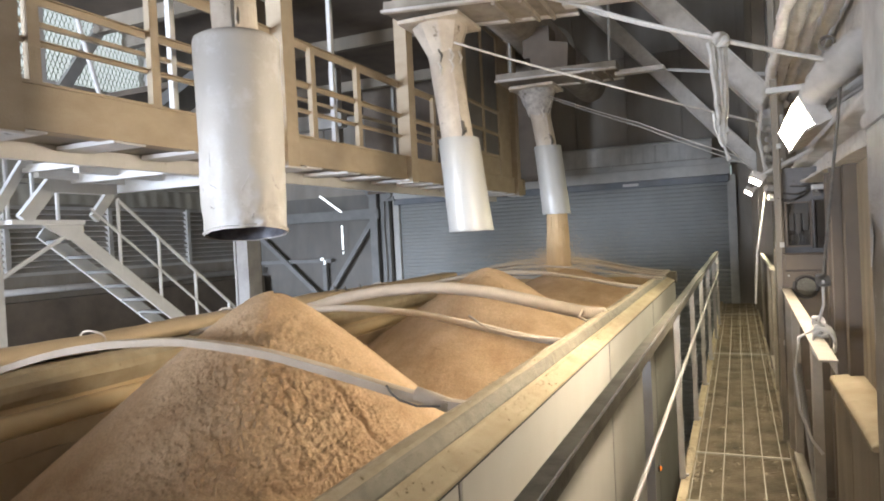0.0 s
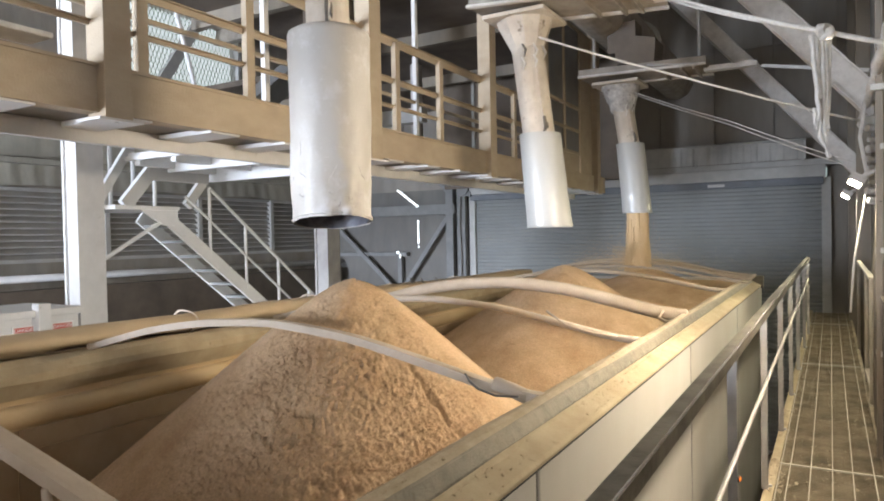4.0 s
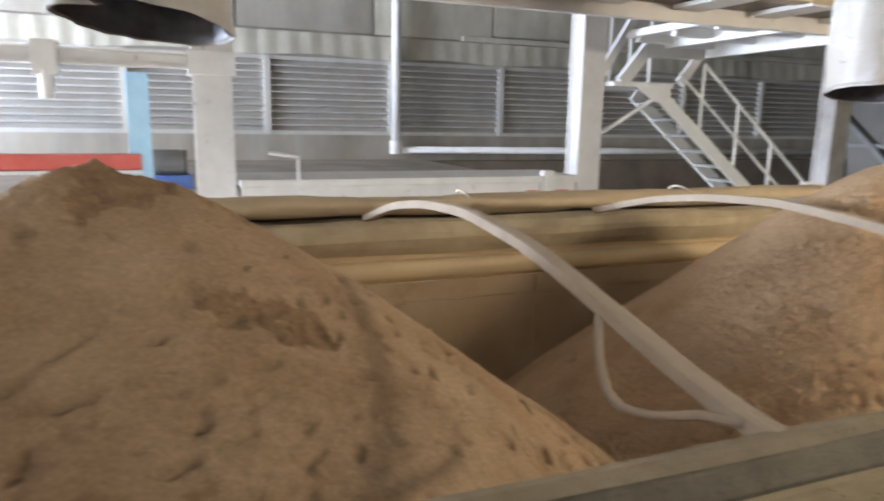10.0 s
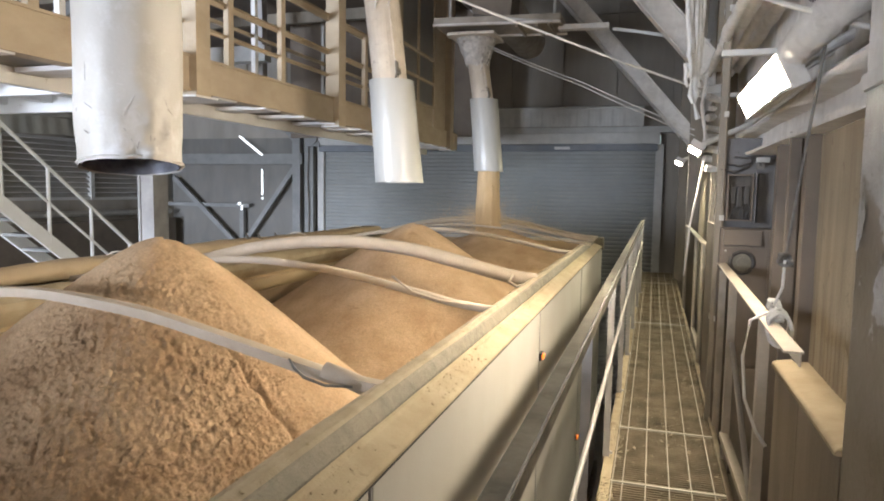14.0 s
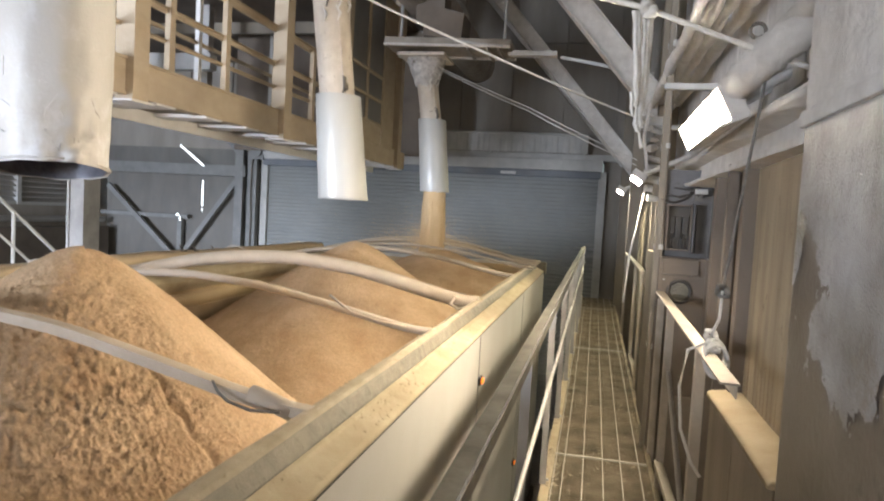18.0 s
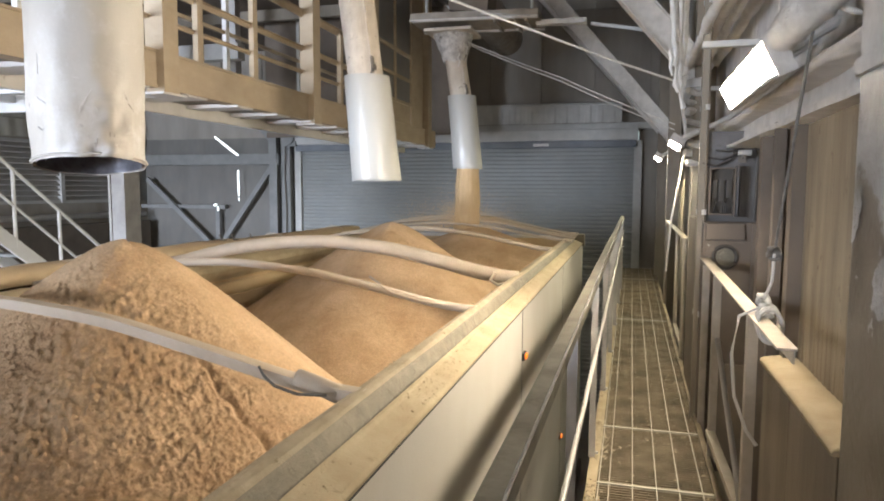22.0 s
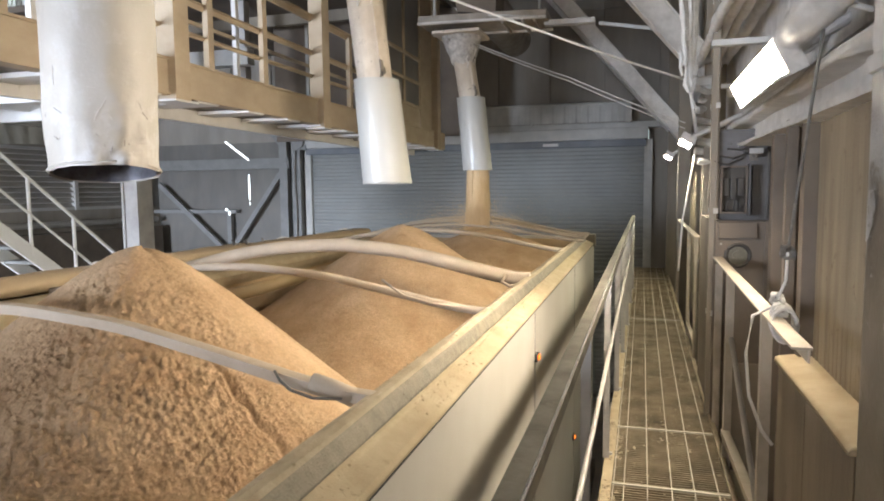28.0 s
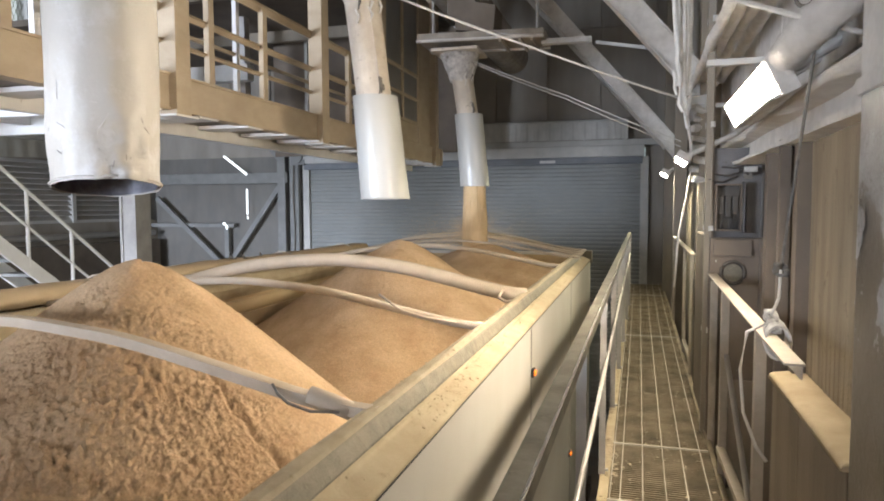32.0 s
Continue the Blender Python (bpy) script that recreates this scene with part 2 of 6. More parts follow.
BEAM = material("beige_dusty_beam", (0.353, 0.279, 0.195), (0.446, 0.367, 0.27), 0.8, scale=4, bump=0.3, dust=0.6, streak=2.0, dust_color=(0.52, 0.43, 0.31))
GALV = material("galvanised_steel", (0.42, 0.42, 0.41), (0.52, 0.52, 0.50), 0.45, metal=0.5, scale=9, bump=0.15, dust=0.35)
RAIL = material("worn_rail_steel", (0.10, 0.095, 0.08), (0.27, 0.255, 0.21), 0.36, metal=0.55, scale=9, bump=0.1, dust=0.10, rust=0.45, rust_color=(0.07, 0.06, 0.045), rust_scale=14)
GRATE = material("walkway_grating_steel", (0.10, 0.08, 0.055), (0.33, 0.275, 0.19), 0.6, metal=0.4, scale=5, bump=0.3, dust=0.25)
SHUTTER = material("grey_roller_shutter", (0.225, 0.24, 0.24), (0.275, 0.288, 0.288), 0.5, metal=0.1, scale=1.5, bump=0.08, dust=0.12)
CONCRETE = material("dusty_concrete", (0.19, 0.18, 0.165), (0.38, 0.36, 0.33), 0.9, scale=1.4, bump=0.35, dust=0.35, streak=0.3)
WALLMETAL = material("dusty_wall_cladding", (0.145, 0.13, 0.108), (0.24, 0.213, 0.175), 0.7, metal=0.1, scale=2.5, bump=0.2, dust=0.3, streak=0.15)
DARK = material("dark_dusty_steel", (0.09, 0.085, 0.08), (0.15, 0.14, 0.13), 0.6, metal=0.2, scale=4, bump=0.2, dust=0.25)
PLY = material("tan_wall_board", (0.125, 0.098, 0.066), (0.27, 0.222, 0.155), 0.75, scale=9, bump=0.3, dust=0.25, streak=0.10, rust=0.35, rust_color=(0.10, 0.072, 0.045), rust_scale=12)
LAMPGLOW = glow("led_glow", (1.0, 0.89, 0.75), 110.0)
SKYGLOW = glow("daylight_gap", (0.9, 0.96, 1.0), 3.0)
BACKGLOW = glow("hazy_outside", (0.84, 0.93, 0.90), 0.85)
AMBER = glow("amber_marker_glow", (1.0, 0.22, 0.02), 1.6)
ROPE = material("dusty_rope", (0.60, 0.57, 0.52), (0.74, 0.71, 0.66), 0.95, scale=30, bump=0.5, grain=200)
BACKWALL = material("brown_grey_wall_panels", (0.23, 0.215, 0.195), (0.33, 0.305, 0.275), 0.75, scale=2.2, bump=0.15, dust=0.2, streak=0.2)
# base grey lifted so that the far bay wall looks hazy
BAYWALL = material("haze_greyed_bay_wall", (0.137, 0.135, 0.13), (0.195, 0.191, 0.182), 0.8, scale=2.4, bump=0.15, dust=0.15, streak=0.25)
BAYST = material("dull_grey_bracing", (0.20, 0.205, 0.205), (0.27, 0.27, 0.265), 0.7, metal=0.1, scale=5, bump=0.15, dust=0.25, dust_color=(0.42, 0.40, 0.36))
GREYST = material("grey_dusty_steel", (0.42, 0.42, 0.41), (0.52, 0.52, 0.50), 0.6, metal=0.2, scale=5, bump=0.15, dust=0.35, dust_color=(0.50, 0.45, 0.37))
PANE = material("dusty_dark_glass", (0.10, 0.105, 0.11), (0.16, 0.165, 0.165), 0.25, scale=3, bump=0.03, dust=0.25)
TROUGH = material("dusty_brown_trough", (0.24, 0.215, 0.185), (0.38, 0.345, 0.30), 0.8, metal=0.1, scale=7, bump=0.4, grain=60, gdetail=6, dust=0.3)
BLUEDARK = material("blue_grey_shadow_gap", (0.10, 0.12, 0.15), (0.15, 0.17, 0.20), 0.5, scale=4, dust=0.2)
LOUVRE = material("louvre_grey", (0.46, 0.47, 0.47), (0.58, 0.58, 0.57), 0.6, metal=0.2, scale=3, bump=0.2, dust=0.3)
SHEET = material("pale_corrugated_sheet", (0.36, 0.35, 0.30), (0.58, 0.57, 0.49), 0.7, scale=2.6, bump=0.3, dust=0.3, streak=0.4, rust=0.2, rust_color=(0.28, 0.26, 0.23))
DARKBROWN = material("dark_brown_dusty_sheet", (0.072, 0.058, 0.047), (0.135, 0.108, 0.089), 0.7, scale=2, bump=0.15, dust=0.2)
SIGNWHITE = material("sign_white", (0.72, 0.72, 0.70), (0.78, 0.78, 0.76), 0.5, scale=6, bump=0.02)
SIGNRED = material("worn_red_paint", (0.50, 0.06, 0.05), (0.58, 0.10, 0.08), 0.5, scale=6, bump=0.05, dust=0.15)
BLUE = material("blue_machine_paint", (0.05, 0.14, 0.45), (0.08, 0.18, 0.5), 0.45, scale=6, bump=0.05, dust=0.15)
LIGHTBLUE = material("light_blue_paint", (0.32, 0.55, 0.72), (0.40, 0.62, 0.78), 0.5, scale=6, bump=0.05, dust=0.1)
INNER = material("shaded_spout_inside", (0.06, 0.06, 0.07), (0.22, 0.22, 0.25), 0.45, metal=0.4, scale=9, bump=0.2)
CONCPAINT = material("brown_column_shaft", (0.098, 0.078, 0.060), (0.19, 0.162, 0.138), 0.38, metal=0.2, scale=2.0, bump=0.25, rust=0.35, rust_scale=6, rust_color=(0.045, 0.032, 0.022), grain=40, gdetail=6)
SKIN = material("pale_column_skin", (0.13, 0.122, 0.114), (0.36, 0.352, 0.352), 0.4, scale=3.2, bump=0.3, dust=0.1, rust=0.6, rust_scale=4.5, rust_color=(0.15, 0.125, 0.10), grain=40, gdetail=6)
SLATE = material("slate_panel_paint", (0.06, 0.061, 0.066), (0.115, 0.116, 0.124), 0.5, scale=6, bump=0.2, dust=0.15, rust=0.4, rust_color=(0.06, 0.055, 0.055), rust_scale=12)
LOWBOARD = material("brown_lower_board", (0.105, 0.082, 0.062), (0.205, 0.168, 0.13), 0.6, scale=7, bump=0.2, dust=0.15, streak=0.12, rust=0.3, rust_color=(0.075, 0.055, 0.04), rust_scale=7)
BLACK = material("black_plastic", (0.02, 0.02, 0.022), (0.035, 0.035, 0.035), 0.5, bump=0.05, dust=0.15)
RUBBER = material("black_seal", (0.03, 0.028, 0.026), (0.05, 0.045, 0.04), 0.7, bump=0.05)
PLASTIC = material("milky_plastic_sleeve", (0.415, 0.424, 0.41), (0.486, 0.495, 0.482), 0.26, scale=2.5, bump=0.06, dust=0.18, streak=0.2)
NECK = material("scuffed_pale_neck", (0.48, 0.42, 0.35), (0.66, 0.60, 0.52), 0.6, scale=6, bump=0.3, dust=0.3, rust=0.35)
WRAP = material("torn_grey_wrap", (0.30, 0.28, 0.26), (0.66, 0.63, 0.59), 0.9, scale=16, bump=0.9, grain=45, gdetail=7, bdist=0.02, rust=0.45, rust_scale=14)
LEDGE = material("thick_settled_dust", (0.368, 0.29, 0.18), (0.465, 0.384, 0.254), 0.95, scale=7, bump=0.3, grain=120, gdetail=7, rust=0.25, rust_color=(0.30, 0.24, 0.15), rust_scale=16)
CRUST = material("grey_dust_crust", (0.60, 0.57, 0.53), (0.78, 0.75, 0.71), 0.95, scale=10, bump=0.9, grain=38, gdetail=8, bdist=0.025)
STREAM = material("falling_bran", (0.56, 0.40, 0.22), (0.62, 0.455, 0.27), 0.95, scale=30, bump=0.3, grain=200, streak=0.3)
CREASED = material("pale_grey_crease", (0.46, 0.44, 0.41), (0.54, 0.51, 0.47), 0.6, bump=0.1)
SCUFF = material("grey_scuff", (0.24, 0.225, 0.21), (0.38, 0.355, 0.33), 0.7, bump=0.2)
CORD = material("dark_pull_cord", (0.10, 0.092, 0.082), (0.19, 0.175, 0.155), 0.95, scale=30, bump=0.5, grain=200)
TAILROPE = material("grey_frayed_rope", (0.58, 0.56, 0.52), (0.74, 0.71, 0.66), 0.95, scale=30, bump=0.5, grain=200)
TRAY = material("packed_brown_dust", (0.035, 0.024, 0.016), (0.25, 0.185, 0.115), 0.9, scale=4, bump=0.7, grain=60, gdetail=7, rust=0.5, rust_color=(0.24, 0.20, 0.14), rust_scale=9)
BARL = material("worn_bright_bar", (0.32, 0.30, 0.25), (0.48, 0.45, 0.38), 0.5, metal=0.3, scale=14, bump=0.1, dust=0.2)
BRIGHT = material("polished_rail_edge", (0.55, 0.53, 0.48), (0.72, 0.70, 0.65), 0.25, metal=0.7, scale=25, bump=0.05)
RAILW = material("pale_worn_rail", (0.38, 0.34, 0.28), (0.52, 0.47, 0.40), 0.5, metal=0.2, scale=10, bump=0.15, dust=0.3)
POSTST = material("grey_post_steel", (0.31, 0.30, 0.30), (0.44, 0.43, 0.42), 0.5, metal=0.3, scale=6, bump=0.1, dust=0.2)
CABINET = material("brown_grey_cabinet", (0.11, 0.092, 0.075), (0.18, 0.155, 0.125), 0.45, metal=0.2, scale=3, bump=0.1, dust=0.3)

# ---- structure ----
GZ = -2.6
LW, RW, BW = -9.6, 1.45, 13.6
solid("ground", box(-12, -9, GZ - 0.3, 4, 16, GZ), CONCRETE, "dusty grey concrete floor of the loading bay", "floor", "structure")
solid("ceiling", box(-9.9, -8.2, 6.6, 1.75, 13.9, 6.8), WALLMETAL, "brown-grey dusty roof deck", "ceiling", "structure")
solid("wall_back", join(box(-9.6, BW + 0.1, 2.4, 1.45, BW + 0.3, 6.6), box(0.85, BW + 0.1, GZ, 1.45, BW + 0.3, 2.4), ), BACKWALL, "dusty brown-grey panelled end wall", "wall", "structure")
solid("wall_back_bay", box(-9.6, BW + 0.1, GZ, -5.8, BW + 0.3, 2.4), BAYWALL, "dusty end wall behind the bracing, greyed to suggest haze", "wall", "structure")
WZ0, WZ1, WY0, WY1 = 4.25, 5.7, 7.3, 10.6
solid("wall_left", join(
    box(LW - 0.2, -2.7, GZ, LW, BW + 0.3, 1.06),
    box(LW - 0.25, -2.7, 1.06, LW - 0.15, BW + 0.3, 2.2),
    box(LW - 0.2, -2.7, 2.2, LW, BW + 0.3, WZ0),
    box(LW - 0.2, -2.7, WZ0, LW, WY0, WZ1), box(LW - 0.2, WY1, WZ0, LW, BW + 0.3, WZ1),
    box(LW - 0.2, -8, WZ1, LW, BW + 0.3, 6.6),
    box(LW - 0.2, -8, GZ, LW, -2.7, WZ1)), CONCRETE, "grey dusty side wall with louvred bays", "wall", "structure")
solid("wall_right", box(RW, -8, GZ, RW + 0.2, BW + 0.3, 6.6), WALLMETAL, "dusty brown metal clad wall along the walkway", "wall", "structure")
solid("wall_right_upper", join(*[box(RW - 0.03, -2.0 + 0.62 * k, 1.86, RW - 0.002, -1.4 + 0.62 * k, 6.5, 0.006) for k in range(25)]), CRUST, "upper wall cladding caked with pale dust", "wall", "structure")
# unseen rear wall; its opening is assumed, to let the fill lamp in
solid("unseen_wall_behind", join(box(-9.8, -8.2, GZ, -3.9, -8, 6.6), box(0.7, -8.2, GZ, 1.65, -8, 6.6), box(-3.9, -8.2, 3.8, 0.7, -8, 6.6)), CONCRETE, "unseen concrete wall round the opening for the added fill lamp", "wall", "structure")

# added out of view to limit where the dock daylight falls
solid("unseen_light_mask_left", join(box(-9.6, -4.3, 2.9, -3.4, -4.1, 6.6), box(-9.6, -4.3, GZ, -9.35, -4.1, 2.9), box(-3.9, -4.3, GZ, -3.4, -4.1, 2.9)), CONCRETE, "unseen concrete wall added to narrow the daylight from the dock", "wall", "structure")

# panels of the end wall
PANEL_ME = finish(box(-0.465, -0.02, -0.8, 0.465, 0.02, 0.8, 0.008), "wall_panel", BACKWALL)
wb = bpy.data.objects["wall_back"]
for i in range(11):
    for j in range(2):
        o = new("panel", PANEL_ME)
        o.location = (-9.5 + i * 0.96 + 0.45, BW + 0.075, 3.72 + j * 1.63)
        o.parent = wb
solid("wall_rail_beam", box(-5.9, BW - 0.1, 2.42, 1.2, BW + 0.09, 2.53, 0.01), GREYST, "grey dusty steel lintel beam over the shutter", "beam", "structure")
gal = thing("gallery_fence", (-1.2, BW - 0.2, 2.53), "grey sheet fence on a ledge above the shutter", "fence")
bm = bm_new()
prev = None
for k in range(121):
    x = -3.6 + 4.15 * k / 120
    y = BW - 0.2 + (0.004 if (k // 3) % 2 else -0.004)
    a, b = bm.verts.new((x, y, 2.53)), bm.verts.new((x, y, 2.86))
    if prev:
        bm.faces.new((prev[0], a, b, prev[1]))
    prev = (a, b)
part("sheet", bm, GREYST, gal)
part("top_rail", rod((-3.6, BW - 0.2, 2.88), (0.55, BW - 0.2, 2.86), 0.018), GREYST, gal)
for x in (-3.2, -2.2, -1.2, -0.2, 0.5):
    part("post", box(x - 0.02, BW - 0.19, 2.5, x + 0.02, BW - 0.15, 2.88), GREYST, gal)

# roller shutter
door = thing("door_1", (-2.5, BW, GZ), "closed grey roller shutter gate with narrow slats", "door", kind="structure")
bm = bm_new()
P = [(0.0, 0.0), (-0.012, 0.012), (-0.016, 0.035), (-0.012, 0.058), (0.0, 0.07), (0.0, 0.075)]
for (y0, z0), (y1, z1) in zip(P, P[1:]):
    bm.faces.new([bm.verts.new(v) for v in ((-5.75, y0, z0), (0.82, y0, z0), (0.82, y1, z1), (-5.75, y1, z1))])
bmesh.ops.remove_doubles(bm, verts=bm.verts, dist=0.0005)
SLAT_ME = finish(bm, "slat", SHUTTER)
for k in range(66):
    o = new("slat", SLAT_ME)
    o.parent = door
    o.location = Vector((0, BW + 0.05, GZ + 0.075 * k)) - root_of(door)
part("hood", join(box(-5.9, BW - 0.22, 2.22, 0.83, BW + 0.08, 2.42, 0.015)), GREYST, door)
# dark strip that paints the shadow gap below the hood
part("roller_shadow_gap", box(-5.8, BW - 0.16, 2.10, 0.8, BW + 0.03, 2.219, 0.01), BLUEDARK, door, "dark blue-grey strip painted as the shadow gap under the hood")
part("motor_tag", box(-1.0, BW - 0.185, 2.125, -0.72, BW - 0.16, 2.175, 0.004), WHITE, door, "small pale tag")
for x in (-5.82, 0.84):
    part("guide", box(x - 0.07, BW - 0.04, GZ, x + 0.07, BW + 0.1, 2.22, 0.006), GREYST, door)

# left end bay with bracing
bay = thing("end_bracing", (-6.8, BW, GZ), "grey steel posts, beams and diagonal braces", "bracing", kind="structure")
for x, w in ((-6.315, 0.10), (-6.02, 0.11)):
    part("post", box(x - w, BW - 0.16, GZ, x + w * 0.8, BW - 0.02, 3.3, 0.008), BAYST, bay)
part("beam", box(-9.6, BW - 0.14, 1.84, -6.2, BW + 0.02, 2.06, 0.01), BAYST, bay)
part("beam", box(-9.6, BW - 0.1, 0.92, -7.5, BW + 0.02, 1.0, 0.006), BAYST, bay)
part("brace", bar((-9.4, BW - 0.12, 1.55), (-7.7, BW - 0.12, 0.05), 0.06, 0.10), BAYST, bay)
part("brace", bar((-7.68, BW - 0.12, 0.05), (-6.4, BW - 0.12, 1.75), 0.06, 0.10), BAYST, bay)
part("brace", bar((-6.95, BW - 0.12, 3.0), (-6.3, BW - 0.12, 2.25), 0.06, 0.10), BAYST, bay)
part("post", box(-7.75, BW - 0.08, GZ, -7.65, BW + 0.02, 0.9), BAYST, bay)
part("pulley_block", join(rod((-5.9, BW - 0.3, 2.35), (-5.9, BW - 0.05, 2.35), 0.12, 14), box(-6.05, BW - 0.25, 2.2, -5.75, BW - 0.1, 2.3, 0.01)), BAYST, bay)
part("cable", tube([(-6.0, BW - 0.2, 2.3), (-6.03, BW - 0.2, 1.6), (-6.0, BW - 0.2, 0.9), (-6.02, BW - 0.2, 0.2)], 0.012, 6), DARK, bay)
gap = thing("daylight_gap", (-7.0, BW, 1.0), "thin bright daylight gaps in the wall sheets", "gap", kind="structure")
part("gap_sloped", bar((-7.66, BW - 0.17, 2.42), (-7.12, BW - 0.17, 2.03), 0.012, 0.026), SKYGLOW, gap)
part("gap_upright", box(-7.135, BW - 0.172, 1.20, -7.11, BW - 0.165, 1.72), SKYGLOW, gap)
part("gap_small", join(box(-7.72, BW - 0.17, 0.98, -7.66, BW - 0.165, 1.02), box(-7.64, BW - 0.17, 0.88, -7.615, BW - 0.165, 0.96), box(-7.13, BW - 0.17, 1.10, -7.11, BW - 0.165, 1.15)), SKYGLOW, gap)

# louvred bays of the side wall
LOUV_ME = finish(box(-0.075, 0, -0.012, 0.075, 1.83, 0.012, 0.004, pose(0, 0, 0, 0, 38, 0)), "louvre_blade", LOUVRE)
for b in range(9):
    y0 = -3.88 + b * 1.91
    lv = thing("louvre_panel", (LW, y0, 1.06), "grey dusty metal louvre panel in the side wall", "louvre", "louvre panels", "structure")
    part("frame", join(box(LW - 0.1, y0 - 0.06, 1.06, LW + 0.04, y0 + 0.03, 2.2, 0.006), box(LW - 0.1, y0 + 0.03, 2.15, LW + 0.02, y0 + 1.85, 2.2), box(LW - 0.1, y0 + 0.03, 1.06, LW + 0.02, y0 + 1.85, 1.11)), LOUVRE, lv)
    for k in range(11):
        o = new("blade", LOUV_ME)
        o.parent = lv
        o.location = (-0.05, 0.025, 0.09 + 0.096 * k)
bm = bm_new()
prev = None
for k in range(520):
    y = -2.7 + 16.2 * k / 519
    d = 0.006 * math.sin(y * 2 * math.pi / 0.3 + 0.8 * math.sin(y * 1.3))
    a, b = bm.verts.new((LW + 0.10 + d, y, 2.22 + 0.02 * math.sin(y * 3.1))), bm.verts.new((LW + 0.05 + d * 0.6, y, 2.55))
    if prev:
        bm.faces.new((prev[0], a, b, prev[1]))
    prev = (a, b)
solid("corrugated_apron", bm, SHEET, "wavy corrugated sheet apron above the louvres", "sheet", "structure", smooth=True)
solid("wall_ledge", box(LW, 4.9, 2.56, LW + 0.12, 13.5, 2.64, 0.01), SHEET, "pale dusty ledge on the side wall", "ledge", "structure")
for k in range(8):
    y0 = -2.6 + 2.02 * k
    solid("wall_sheet", box(LW + 0.005, y0, 2.58 if y0 < 4 else 2.66, LW + 0.04, y0 + 1.98, 4.2, 0.008), SHEET if y0 > 3 else CONCRETE, "dusty grey wall sheet above the louvres", "panel", "structure")
pp = thing("wall_pipe", (LW + 0.15, 3.77, 0.9), "white pipe running along and up the louvred wall", "pipe")
part("riser", rod((LW + 0.16, 3.77, 0.85), (LW + 0.16, 3.77, 6.5), 0.07, 14), WHITE, pp, smooth=True)
part("run", rod((LW + 0.16, 3.7, 0.84), (LW + 0.16, 13.4, 0.80), 0.055, 12), WHITE, pp, smooth=True)
part("elbow", join(rod((LW + 0.16, 3.77, 0.78), (LW + 0.16, 3.77, 0.98), 0.1, 14)), WHITE, pp)
# upper window with mesh
uw = thing("window_1", (LW, 9.0, WZ0), "upper wall opening with a steel mesh, bright outside", "window", kind="structure")
part("frame", join(box(LW - 0.2, WY0, WZ0, LW + 0.04, WY1, WZ0 + 0.08), box(LW - 0.2, WY0, WZ1 - 0.08, LW + 0.04, WY1, WZ1), box(LW - 0.2, WY0, WZ0 + 0.08, LW + 0.04, WY0 + 0.08, WZ1 - 0.08), box(LW - 0.2, WY1 - 0.08, WZ0 + 0.08, LW + 0.04, WY1, WZ1 - 0.08), box(LW - 0.1, 8.3, WZ0 + 0.08, LW + 0.03, 8.4, WZ1 - 0.08)), WHITE, uw)
part("mesh_wires", join(*[rod((LW - 0.05, WY0 + 0.085 * k, WZ0 + 0.05), (LW - 0.05, WY0 + 0.085 * k + 0.55, WZ1 - 0.05), 0.010, 4) for k in range(-6, 40)], *[rod((LW - 0.07, WY0 + 0.085 * k, WZ1 - 0.05), (LW - 0.07, WY0 + 0.085 * k + 0.55, WZ0 + 0.05), 0.010, 4) for k in range(-6, 40)]), GALV, uw)
part("brace", bar((LW + 0.14, 8.5, WZ0 - 0.2), (LW + 0.14, 9.6, WZ1), 0.08, 0.2), GREYST, uw)
solid("backdrop", box(-13.0, -9, 1, -12.9, 18, 9), BACKGLOW, "bright hazy daylight outside", "backdrop", "structure")

# steel columns
def column(x, y, w, d, label, paint):
    c = thing("column", (x, y, GZ), label, "column", "columns", "structure")
    part("flange", box(x + w / 2 - 0.03, y - d / 2, GZ, x + w / 2, y + d / 2, 6.6, 0.004), paint, c)
    part("flange", box(x - w / 2, y - d / 2, GZ, x - w / 2 + 0.03, y + d / 2, 6.6, 0.004), paint, c)
    part("web", box(x - w / 2 + 0.03, y - d / 2 + 0.02, GZ, x + w / 2 - 0.03, y + d / 2 - 0.02, 6.6), paint, c)
    if y < 1:
        part("cap_plate", box(x - w / 2 - 0.03, y - d / 2 - 0.03, 1.60, x + w / 2 + 0.03, y + d / 2 + 0.03, 1.78, 0.006), paint, c)
    return c


for x, y, w, d in ((-4.84, 0.82, 0.28, 0.285), (-4.81, 4.195, 0.22, 0.25), (-4.81, 7.495, 0.22, 0.25)):
    column(x, y, w, d, "white dusty box-section steel column" if y < 5 else "blue-grey dusty box-section steel column", WHITE if y < 5 else POSTST)
tb = thing("tie_beam", (-4.75, -1, 1.65), "white steel beam bolted to a column", "beam")
part("beam", join(box(-4.8, -2.2, 1.64, -4.7, 0.67, 1.66), box(-4.76, -2.2, 1.66, -4.74, 0.67, 1.74), box(-4.8, -2.2, 1.74, -4.7, 0.67, 1.76)), WHITE, tb)
part("end_plate", box(-4.84, -0.93, 1.6, -4.66, -0.90, 1.79), WHITE, tb)
part("clamp", join(box(-4.83, -0.36, 1.56, -4.66, -0.2, 1.8, 0.01), rod((-4.7, -0.28, 1.4), (-4.7, -0.28, 1.6), 0.05, 10)), WHITE, tb)
# low white dock wall
dock = thing("dock_wall", (-4.85, 2.4, GZ), "white painted low wall with a flat coping", "wall", kind="structure")
part("face", box(-4.9, 1.0, GZ, -4.62, 4.0, 0.76), WHITE, dock)
part("coping", box(-5.35, 0.98, 0.76, -4.56, 4.0, 0.82, 0.012), WHITE, dock)
